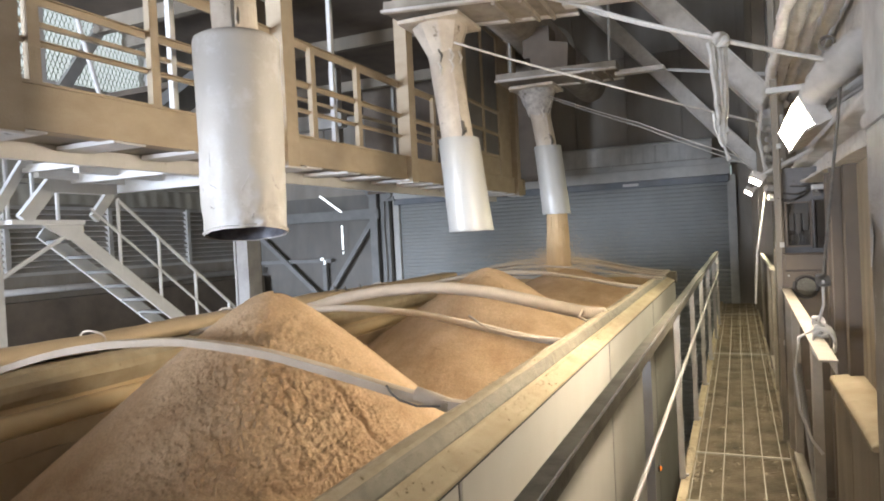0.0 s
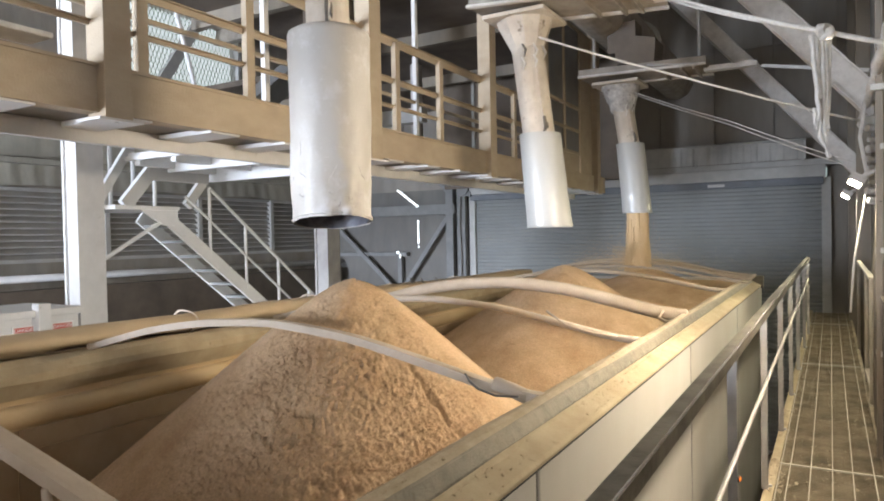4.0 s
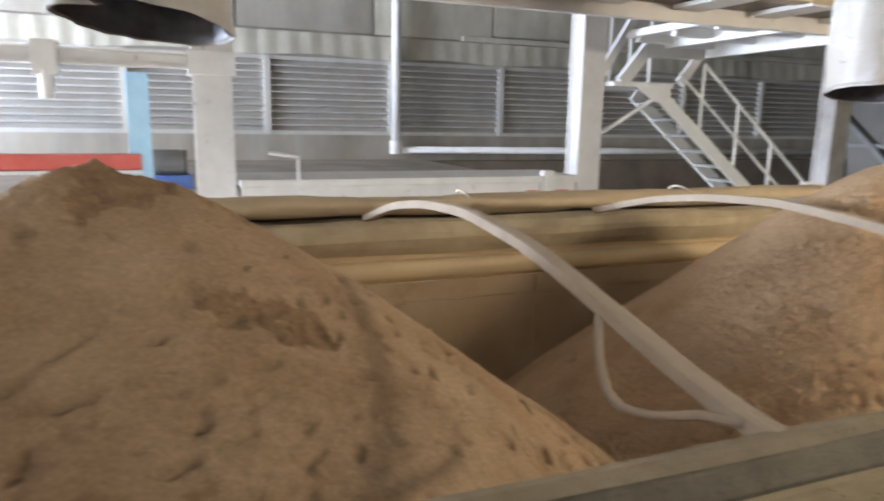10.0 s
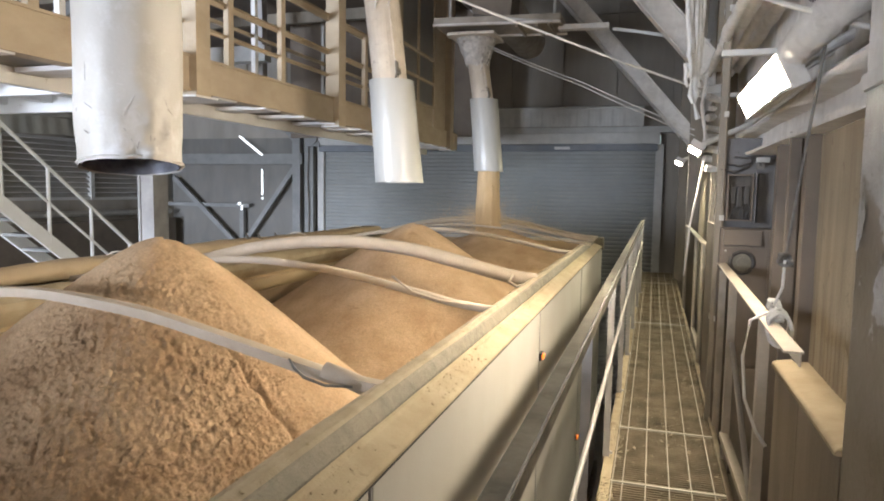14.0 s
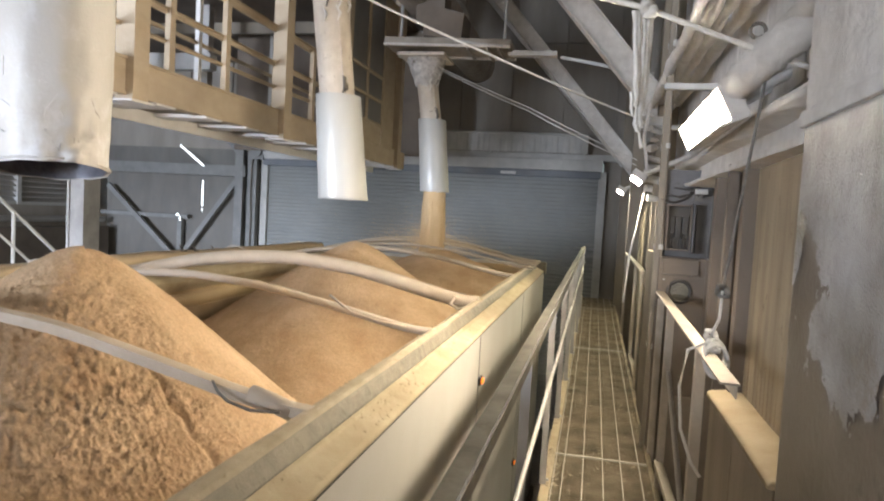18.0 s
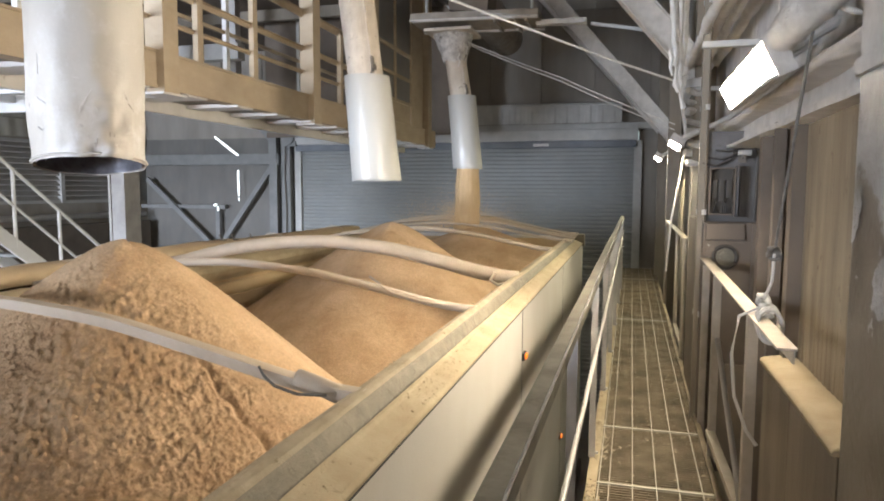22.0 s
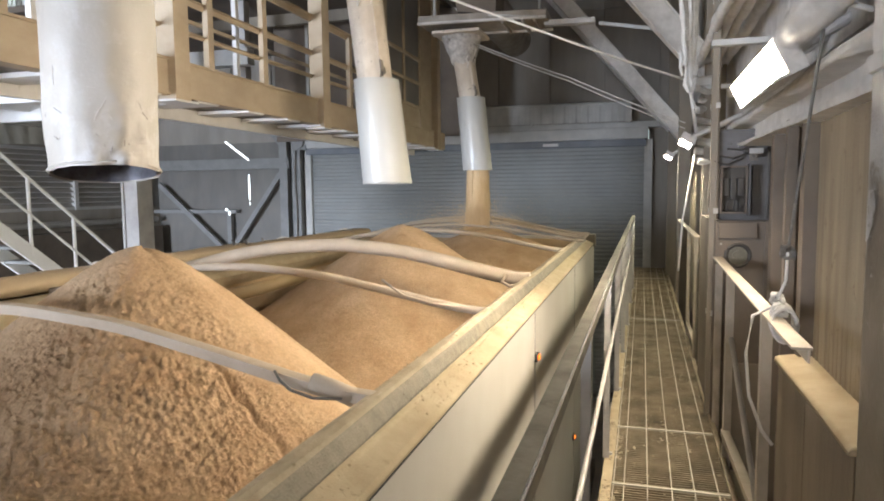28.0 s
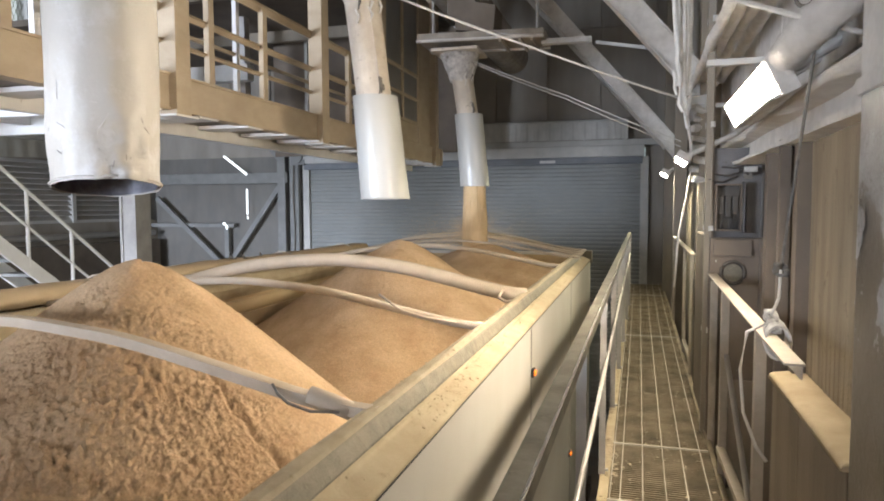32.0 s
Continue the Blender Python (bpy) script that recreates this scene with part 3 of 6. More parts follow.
part("bracket", box(-4.62, 3.62, 0.60, -4.52, 3.72, 0.87, 0.01), WHITE, dock)
part("hook_pipe", tube([(-4.54, 1.42, 0.80), (-4.54, 1.42, 1.0), (-4.56, 1.2, 1.03)], 0.018, 8), WHITE, dock)
solid("dock_floor", box(LW, -4.1, 0.60, -5.35, 4.2, 0.68), CONCRETE, "dusty concrete dock floor behind the low wall", "floor", "structure")
solid("dock_wall_far", box(LW + 0.01, 4.3, GZ, -9.3, 13.4, 0.66), DARKBROWN, "dark brown dusty low wall", "wall", "structure")
for y0 in (3.46, 3.76):
    sg = thing("danger_sign", (-4.61, y0, 0.62), "small white and red danger sign on the dock wall", "sign", "danger signs")
    part("plate", box(-4.618, y0, 0.60, -4.606, y0 + 0.19, 0.70, 0.002), SIGNWHITE, sg)
    part("red_field", box(-4.606, y0 + 0.015, 0.645, -4.603, y0 + 0.175, 0.69), SIGNRED, sg)
    cu = bpy.data.curves.new("sign_text", "FONT")
    cu.body, cu.size, cu.extrude, cu.align_x, cu.align_y = "DANGER", 0.04, 0.0006, "CENTER", "CENTER"
    cu.materials.append(SIGNWHITE)
    tx = new("lettering", cu)
    tx.parent = sg
    tx.matrix_basis = Matrix.Translation(Vector((-4.602, y0 + 0.095, 0.667)) - root_of(sg)) @ pose(0, 0, 0, 90, 0, 90)
# machine on the dock
mc = thing("pump_motor", (-5.0, 0.45, 0.72), "blue electric motor on the dock", "motor")
part("body", rod((-5.5, 0.35, 0.90), (-5.5, 0.62, 0.90), 0.11, 18), DARK, mc, smooth=False)
part("fins", join(*[rod((-5.5, 0.36 + 0.03 * k, 0.90), (-5.5, 0.37 + 0.03 * k, 0.90), 0.125, 18) for k in range(8)]), GALV, mc)
part("base", box(-5.65, 0.3, 0.68, -5.37, 0.66, 0.80, 0.01), BLUE, mc)
rb = thing("red_barrier", (-5.0, -1, 0.9), "red painted barrier beam with a white edge", "barrier")
part("beam", box(-5.05, -2.6, 0.88, -4.95, 0.28, 1.0, 0.01), SIGNRED, rb)
part("edge", box(-5.06, -2.6, 0.85, -4.94, 0.28, 0.875), WHITE, rb)
for y in (-2.3, -0.1):
    part("leg", box(-5.04, y, GZ, -4.96, y + 0.1, 0.88), SIGNRED, rb)
solid("light_blue_post", box(-5.1, 0.2, GZ, -4.98, 0.36, 1.62, 0.01, None), LIGHTBLUE, "light blue painted post by the motor", "post")

# staircase with landing
st = thing("staircase", (-5.0, 6.0, GZ), "white dusty steel staircase with pipe handrails", "staircase")
SA, SB = -4.62, -5.0
slope = -0.775
def stair_z(y, z0=1.54):
    return z0 + slope * (y - 4.95)
for x in (SA, SB):
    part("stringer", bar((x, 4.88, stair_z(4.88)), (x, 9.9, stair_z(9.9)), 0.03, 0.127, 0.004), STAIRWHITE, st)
TREAD = finish(box(SB + 0.015, -0.085, -0.014, SA - 0.015, 0.085, 0.014, 0.004), "tread", BAYST)
for k in range(24):
    o = new("tread", TREAD)
    o.parent = st
    y = 5.0 + 0.2 * k
    o.location = Vector((0, y, stair_z(y) - 0.005)) - root_of(st)
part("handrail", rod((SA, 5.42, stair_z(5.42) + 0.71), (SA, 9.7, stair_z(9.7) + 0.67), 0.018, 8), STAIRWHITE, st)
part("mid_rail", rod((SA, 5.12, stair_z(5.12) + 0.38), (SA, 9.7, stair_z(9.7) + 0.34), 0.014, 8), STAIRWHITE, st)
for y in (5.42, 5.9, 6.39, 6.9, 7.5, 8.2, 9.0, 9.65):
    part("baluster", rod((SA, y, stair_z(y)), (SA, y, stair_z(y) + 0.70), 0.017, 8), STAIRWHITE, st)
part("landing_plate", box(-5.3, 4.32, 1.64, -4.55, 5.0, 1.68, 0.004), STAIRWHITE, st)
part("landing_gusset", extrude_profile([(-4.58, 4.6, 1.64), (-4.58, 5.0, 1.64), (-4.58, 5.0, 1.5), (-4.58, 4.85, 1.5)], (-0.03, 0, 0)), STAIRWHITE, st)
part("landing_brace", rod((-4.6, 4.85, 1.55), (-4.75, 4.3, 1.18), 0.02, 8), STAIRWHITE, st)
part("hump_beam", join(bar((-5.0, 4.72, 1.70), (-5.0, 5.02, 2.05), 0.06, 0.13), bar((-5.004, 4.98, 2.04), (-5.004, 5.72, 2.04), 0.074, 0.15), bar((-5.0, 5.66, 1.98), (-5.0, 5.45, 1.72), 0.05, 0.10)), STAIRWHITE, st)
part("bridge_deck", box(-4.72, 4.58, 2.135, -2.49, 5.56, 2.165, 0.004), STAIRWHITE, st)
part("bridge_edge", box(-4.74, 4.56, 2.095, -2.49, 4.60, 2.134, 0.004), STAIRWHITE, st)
for y, z in ((5.02, 2.02), (5.52, 1.955)):
    part("bridge_beam", box(-4.70, y - 0.03, z, -2.49, y + 0.03, 2.134, 0.005), STAIRWHITE, st)
for x in (-4.62, -4.12, -3.62, -3.12, -2.62):
    part("bridge_cross_beam", join(box(x - 0.035, 4.60, 2.05, x + 0.035, 4.988, 2.134), box(x - 0.035, 5.052, 2.03, x + 0.035, 5.488, 2.134)), STAIRWHITE, st)
for y in (4.62, 4.75, 5.0, 5.25):
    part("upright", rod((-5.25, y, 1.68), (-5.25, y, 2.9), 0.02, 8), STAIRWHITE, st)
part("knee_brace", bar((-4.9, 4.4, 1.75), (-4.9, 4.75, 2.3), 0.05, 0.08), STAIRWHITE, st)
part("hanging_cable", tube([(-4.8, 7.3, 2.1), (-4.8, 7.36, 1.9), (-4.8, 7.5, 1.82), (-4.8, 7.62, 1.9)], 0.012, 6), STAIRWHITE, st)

# ---- mezzanine ----
MX = -2.0
mz = thing("mezzanine", (-3.0, 4.0, 1.95), "beige dusty steel platform with railings above the bay", "platform", kind="structure")
part("edge_beam", join(box(MX - 0.012, -3, 1.955, MX, 10.4, 2.15), box(MX - 0.09, -3, 2.15, MX + 0.012, 10.4, 2.165), box(MX - 0.09, -3, 1.94, MX + 0.012, 10.4, 1.955)), BEAM, mz)
part("inner_beam", box(-2.47, -3, 1.865, -2.43, 10.4, 1.955), WHITE, mz)
part("deck", box(-2.47, -3, 1.956, MX - 0.02, 10.4, 1.968), CABINET, mz, "brown dusty deck plate")
part("end_beam", box(-2.47, 10.4, 1.94, MX + 0.012, 10.46, 2.165), BEAM, mz)
JOIST = finish(join(box(-0.42, -0.10, -0.005, 0.010, 0.10, 0.005), box(-0.42, -0.10, 0.005, 0.0, -0.094, 0.02)), "joist", WHITE)
for k in range(24):
    o = new("joist", JOIST)
    o.parent = mz
    o.location = Vector((MX + 0.01, -2.9 + 0.56 * k, 1.930)) - root_of(mz)
for y in (0.62, 2.6, 4.64, 6.6, 10.05):
    part("post", box(MX - 0.075, y - 0.07, 1.9125, MX + 0.055, y + 0.07, 6.6, 0.004), BEAM, mz)
    part("post_foot", box(MX - 0.1, y - 0.11, 1.9005, MX + 0.075, y + 0.11, 1.912), WHITE, mz)
for y in (-1.2, -0.3, 1.6, 2.79, 3.5, 5.04, 5.72, 7.3):
    part("stanchion", join(box(MX - 0.06, y - 0.03, 2.16, MX - 0.02, y + 0.03, 2.86)), BEAM, mz)
for z, h in ((2.36, 0.012), (2.56, 0.02), (2.86, 0.03)):
    part("rail", join(box(MX - 0.065, -3, z - h, MX - 0.05, 8.15, z + h), box(MX - 0.065, -3, z + h - 0.005, MX - 0.03, 8.15, z + h)), BEAM, mz)
for y in (0.9, 2.3, 4.06, 6.0):
    part("rear_post", box(-2.48, y - 0.022, 1.95, -2.44, y + 0.022, 3.0 if y < 4 else 4.1, 0.004), WHITE, mz)
for z in (2.6,):
    part("rear_rail", box(-2.48, -3, z - 0.013, -2.45, 10.4, z + 0.013), BEAM, mz)
part("end_panel", join(box(MX - 0.05, 9.5, 2.165, MX - 0.03, 10.4, 4.1, 0.003)), BEAM, mz)
part("end_panel", box(MX - 0.055, 8.26, 2.166, MX - 0.035, 9.46, 2.40, 0.003), BEAM, mz)
part("window_post", box(MX - 0.07, 8.12, 2.166, MX, 8.26, 4.1, 0.004), BEAM, mz)
for y0, y1 in ((8.30, 8.85), (8.91, 9.46)):
    for z0, z1 in ((2.44, 2.70), (2.74, 3.0), (3.05, 4.05)):
        part("pane", box(MX - 0.05, y0, z0, MX - 0.042, y1, z1), PANE, mz, "dark grey dusty pane")
for y in (8.275, 8.88, 9.485):
    part("mullion", box(MX - 0.055, y - 0.024, 2.40, MX - 0.02, y + 0.024, 4.1, 0.003), BEAM, mz)
for z in (2.42, 2.72, 3.025, 4.075):
    part("glazing_bar", join(box(MX - 0.052, 8.30, z - 0.019, MX - 0.023, 8.855, z + 0.019), box(MX - 0.052, 8.905, z - 0.019, MX - 0.023, 9.46, z + 0.019)), BEAM, mz)
orr = thing("outrigger_bracket", (-1.9, 1.7, 1.84), "pale dust-caked steel outrigger bolted to the platform beam", "bracket")
part("drop_plate", box(-1.965, 1.60, 1.835, -1.925, 1.72, 2.02, 0.006), CRUST, orr)
part("arm", bar((-1.96, 1.78, 2.055), (-1.30, 1.30, 2.10), 0.13, 0.07, 0.012), CRUST, orr)
part("arm_flange", bar((-1.96, 1.78, 2.012), (-1.32, 1.31, 2.056), 0.17, 0.012), CRUST, orr)
part("seat_plate", box(-1.98, 1.72, 2.168, -1.80, 2.22, 2.19, 0.006), CRUST, orr, "pale dusty seat plate")
part("shim", box(-1.975, 1.50, 1.925, -1.83, 1.76, 1.936, 0.003), WHITE, orr)
for y in (1.63, 1.69):
    part("bolt", rod((-1.926, y, 1.88), (-1.915, y, 1.88), 0.009, 6), DARK, orr)
# upper deck and machinery behind the catwalk
ud = thing("upper_deck", (-6, 9, 4.15), "grey underside of an upper floor", "deck", kind="structure")
part("slab", join(box(-6.0, 4.6, 4.15, -2.2, 13.6, 4.25), box(-9.6, 9.4, 4.15, -6.0, 13.6, 4.25)), DARKBROWN, ud)
for y in (4.7, 6.4, 8.6, 10.8):
    part("joist", box(-6.0 if y < 9 else -9.6, y, 3.98, -2.2, y + 0.1, 4.15), WALLMETAL, ud)
solid("upper_post", box(-5.0, 9.9, 2.3, -4.86, 10.04, 4.15), POSTST, "grey steel post below the upper floor", "post", "structure")
eq = thing("elevator_chute", (-6.0, 8, 2.4), "grey sloping chute hung below the upper floor", "chute")
part("chute", bar((-6.2, 6.4, 2.35), (-6.2, 8.8, 4.15), 0.4, 0.3, 0.01), BAYST, eq)
part("strut", rod((-5.9, 6.1, 4.1), (-5.9, 6.6, 2.4), 0.03, 8), WHITE, eq)
part("beam", box(-8.6, 8.6, 2.95, -4.0, 8.76, 3.15, 0.008), GREYST, eq)
bx = thing("duct_casing", (-3.6, 6.1, 1.9), "dark brown elevator casing behind the railing", "conveyor")
part("casing", box(-4.0, 6.2, 2.1, -3.6, 6.7, 4.15, 0.02), DARKBROWN, bx)
for z in (2.6, 3.3, 3.95):
    part("flange", box(-4.03, 6.17, z, -3.57, 6.73, z + 0.03), GREYST, bx)
gb = thing("grey_partition", (-4.2, 11.0, 2.2), "brown-grey sheet partition beyond the platform", "partition")
part("sheet", box(-5.2, 11.3, 2.2, -2.0, 11.35, 4.15, 0.004), DARKBROWN, gb)
for x in (-4.6, -3.6, -2.6):
    part("stud", box(x, 11.26, 2.2, x + 0.05, 11.30, 4.15), GREYST, gb)

# ---- trailer ----
RZ, TY0, TY1 = 0.84, -3.4, 8.65
trailer = thing("trailer", (-1.05, 2.5, GZ), "white open-top bulk trailer with dusty aluminium rims", "trailer")
YS = (-3.4, -2.08, 0.085, 2.245, 4.42, 6.5, 8.65)
for y0, y1 in zip(YS, YS[1:]):
    part("side_panel", box(0.215, y0 + 0.012, -1.75, 0.240, y1 - 0.012, 0.738, 0.004), TRAILER, trailer)
    part("side_panel", box(-2.53, y0 + 0.008, -1.75, -2.505, y1 - 0.008, 0.785), TRAILER, trailer)
for y in YS[1:-1]:
    part("panel_joint", join(box(0.212, y - 0.0118, -1.75, 0.2385, y - 0.005, 0.737), box(0.212, y + 0.005, -1.75, 0.2385, y + 0.0118, 0.737)), RUBBER, trailer)
    part("joint_cover", box(0.212, y - 0.005, -1.75, 0.2415, y + 0.005, 0.737, 0.001), POSTST, trailer, "narrow grey joint cover")
part("side_core", box(0.13, TY0, -1.75, 0.2125, TY1, 0.735), DARK, trailer)
part("side_core", box(-2.505, TY0, -1.75, -2.235, TY1, 0.70), LINER, trailer)
part("inner_wall", box(0.10, TY0, -1.75, 0.13, TY1, 0.76), LINER, trailer)
part("inner_wall", box(-2.235, TY0, -1.75, -2.215, TY1, 0.70), LINER, trailer)
# lower liner: its browner colour carries the shade between the heaps
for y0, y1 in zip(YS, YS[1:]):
    part("liner_sheet", box(-2.216, y0 + 0.003, -1.75, -2.209, y1 - 0.003, 0.42, 0.002), LINERLOW, trailer, "bran-stained liner sheet, browned to carry the shade between the heaps")
    part("liner_sheet", box(-2.216, y0 + 0.003, 0.424, -2.206, y1 - 0.003, 0.52, 0.002), LINERLOW, trailer, "bran-stained liner sheet, browned to carry the shade between the heaps")


def swept(profile, y0, y1, steps, wob):
    """A bar of the given x, z profile along y, with slight dents."""
    bm = bm_new()
    rings = []
    for i in range(steps + 1):
        y = y0 + (y1 - y0) * i / steps
        rings.append([bm.verts.new((x + wob * noise.noise((y * 1.7, k * 3.1, 0.3)), y, z + wob * noise.noise((y * 2.3, k * 2.1, 7.7)))) for k, (x, z) in enumerate(profile)])
    n = len(profile)
    for u, v in zip(rings, rings[1:]):
        for k in range(n):
            bm.faces.new((u[k], u[(k + 1) % n], v[(k + 1) % n], v[k]))
    bm.faces.new(rings[0][::-1])
    bm.faces.new(rings[-1])
    bmesh.ops.recalc_face_normals(bm, faces=bm.faces)
    return bm


part("rim", swept([(0.100, 0.736), (0.100, 0.822), (0.136, 0.833), (0.1435, 0.826), (0.160, 0.792), (0.163, 0.736)], TY0, TY1, 120, 0.003), RIM, trailer, "worn grey aluminium top rail")
part("ledge", swept([(0.1632, 0.750), (0.1632, 0.786), (0.168, 0.7925), (0.175, 0.790), (0.182, 0.783), (0.234, 0.762), (0.2445, 0.755), (0.2445, 0.747), (0.240, 0.744)], TY0, TY1, 260, 0.003), LEDGE, trailer, "dust-covered sloped ledge")
part("rim", swept([(-2.51, 0.66), (-2.51, 0.79), (-2.50, 0.80), (-2.37, 0.80), (-2.35, 0.73), (-2.285, 0.73), (-2.265, 0.812), (-2.235, 0.826), (-2.19, 0.812), (-2.155, 0.775), (-2.15, 0.74), (-2.17, 0.70), (-2.20, 0.66)], TY0, TY1, 160, 0.010), LEDGE, trailer)
part("dust_ridge", swept([(0.091, 0.800), (0.092, 0.832), (0.100, 0.842), (0.118, 0.8455), (0.132, 0.841), (0.141, 0.833), (0.118, 0.828)], TY0, TY1, 900, 0.0055), LIP, trailer, "ragged ridge of settled bran dust")
part("inner_rail", tube([(-2.213, TY0 + 12.05 * k / 30, 0.58 + 0.01 * noise.noise((k * 0.6, 0, 0))) for k in range(31)], 0.034, 12, flat=1.6), LINER, trailer, smooth=True)
part("end_wall", box(-2.5, TY1, -1.75, 0.24, TY1 + 0.07, 0.83, 0.01), TRAILER, trailer)
part("end_wall", box(-2.5, TY0 - 0.07, -1.75, 0.24, TY0, 0.83, 0.01), TRAILER, trailer)
# board added at the end wall; its tan colour imitates the dust haze
part("haze_tan_end_board", box(-2.21, TY1 - 0.012, -1.75, 0.10, TY1 - 0.001, 0.80), LINER, trailer, "added board on the end wall, tan in place of haze")
part("end_cap", join(box(0.08, TY1 - 0.03, 0.72, 0.262, TY1 + 0.09, 0.852, 0.012)), RIM, trailer)
part("under_ledge_strip", box(0.2130, TY0, 0.7372, 0.2418, TY1, 0.7438), RUBBER, trailer, "thin black strip under the ledge")
part("bed", box(-2.5, TY0, -1.82, 0.24, TY1, -1.74), DARK, trailer)
part("underframe", join(box(-1.9, TY0, -2.2, -1.7, TY1, -1.82), box(-0.5, TY0, -2.2, -0.3, TY1, -1.82)), DARK, trailer)
for y in (-2.4, -1.1, 7.0):
    for x in (-2.2, -0.15):
        w = part("wheel", rod((x, y, GZ + 0.5), (x + 0.3, y, GZ + 0.5), 0.5, 28), RUBBER, trailer)
part("lower_rail", box(0.241, TY0, -1.85, 0.28, TY1, -1.7, 0.005), RIM, trailer)
for y, z in ((4.432, 0.502), (6.41, -0.632)):
    mk = part("marker_lamp", box(0.2405, y - 0.035, z - 0.02, 0.256, y + 0.035, z + 0.02, 0.006), RUBBER, trailer, "small amber side marker lamp")
    part("lens", box(0.255, y - 0.022, z - 0.012, 0.264, y + 0.022, z + 0.012, 0.004), AMBER, mk)


def bow_pts(y, rise, z0, x0=0.125, x1=-2.25, lean=0.0, n=36):
    us = np.linspace(0, 1, n + 1)
    hs = np.interp(us, [0, 0.06, 0.19, 0.33, 0.50, 0.66, 0.80, 0.93, 1], [0, 0.06, 0.43, 0.80, 1.0, 0.90, 0.66, 0.27, 0.02])
    hs = np.convolve(np.pad(hs, 2, mode="edge"), [0.1, 0.22, 0.36, 0.22, 0.1], mode="valid")
    return [(x0 + (x1 - x0) * u, y + lean * math.sin(math.pi * u), z0 + rise * h) for u, h in zip(us.tolist(), hs.tolist())]


for y, rise, r, lean, flat in ((-1.2, 0.19, 0.028, 0, 0.8), (0.05, 0.19, 0.028, 0, 0.8), (1.35, 0.195, 0.0225, 0.0, 0.75), (2.62, 0.185, 0.0235, 0.02, 0.75), (3.88, 0.17, 0.019, 0.02, 1), (4.95, 0.19, 0.046, 0.03, 0.95), (6.9, 0.17, 0.02, 0, 1)):
    part("bow", tube(bow_pts(y, rise, 0.825, lean=lean), r, 8, flat=flat, turn=math.pi / 8, sharp=flat < 0.9), BOW, trailer, "dusty pale arched roof bow", smooth=flat >= 0.9)
for k, (y, rise, z) in enumerate(((7.75, 0.16, 0.84), (8.1, 0.19, 0.845), (8.3, 0.17, 0.85), (8.45, 0.20, 0.855), (8.6, 0.15, 0.86))):
    part("end_bow", tube(bow_pts(y, rise, z, 0.2, -2.3, 0.05 * (k % 2)), 0.012, 8), BOW, trailer, "thin pale end bow", smooth=True)
# bran crumbs spilt on the near rim and its ledge
rng = random.Random(77)
verts, faces = [], []
for k in range(3200):
    y = rng.uniform(0.6, 8.5) if k % 3 else rng.uniform(1.0, 4.0)
    if noise.noise((y * 1.8, 6.0, 0.0)) + rng.uniform(-0.5, 0.5) < -0.05:
        continue
    on = k % 4
    x = 0.094 + 0.040 * rng.random() if on < 2 else 0.170 + 0.068 * rng.random() ** 2.2
    z = 0.841 if x < 0.14 else 0.787 - (x - 0.175) * 0.40
    s_ = 0.0012 + 0.0042 * rng.random() ** 3
    o = len(verts)
    for ux, uy, uz in ((1, 0, 0), (0, 1, 0), (-1, 0, 0), (0, -1, 0), (0, 0, 1), (0, 0, -1)):
        verts.append((x + s_ * (ux + rng.uniform(-0.4, 0.4)), y + s_ * (uy + rng.uniform(-0.4, 0.4)), z + s_ * (0.8 * uz + rng.uniform(-0.2, 0.2))))
    for i in range(4):
        faces.append((o + i, o + (i + 1) % 4, o + 4))
        faces.append((o + (i + 1) % 4, o + i, o + 5))
me = bpy.data.meshes.new("bran_crumbs")
me.from_pydata(verts, [], faces)
me.materials.append(LEDGE)
tagged(new("bran_crumbs", me), "loose tan bran crumbs on the trailer rim", "bran", kind="stuff")
# straps that hang from the bows
part("strap", tube([(-0.34, 1.33, 0.90), (-0.335, 1.33, 0.84), (-0.325, 1.33, 0.802), (-0.312, 1.33, 0.775), (-0.295, 1.33, 0.752), (-0.27, 1.33, 0.741), (-0.243, 1.33, 0.737), (-0.205, 1.33, 0.745), (-0.159, 1.33, 0.757), (-0.09, 1.33, 0.785), (-0.032, 1.33, 0.812), (0.052, 1.33, 0.835)], 0.009, 8), BOW, trailer, "thin pale hanging strap", smooth=True)
part("strap", tube([(-0.16, 2.605, 0.885), (-0.135, 2.585, 0.868), (-0.099, 2.575, 0.848), (-0.036, 2.575, 0.832), (0.041, 2.58, 0.835)], 0.004, 6), CORD, trailer, "thin dark cord looped over the bow", smooth=True)
part("bow_sleeve", tube([(-0.06, 2.62, 0.860), (0.0, 2.62, 0.845), (0.056, 2.62, 0.826)], 0.024, 12), BOW, trailer, "short dusty joint sleeve on the bow", smooth=True)
part("strap", tube([(-0.36, 3.86, 0.955), (-0.25, 3.84, 0.89), (-0.12, 3.84, 0.86), (0.0, 3.86, 0.845)], 0.006, 6), BOW, trailer, smooth=True)
part("strap", tube([(0.0, 4.9, 0.86), (-0.02, 4.86, 0.82), (0.03, 4.84, 0.80), (0.09, 4.87, 0.81)], 0.01, 6), BOW, trailer, smooth=True)

# rolled tarp on the far rim
tarp = thing("tarp_roll", (-2.4, 2.5, 0.815), "dusty tan tarpaulin rolled along the far rim", "tarpaulin")
bm = bm_new()
rings = []
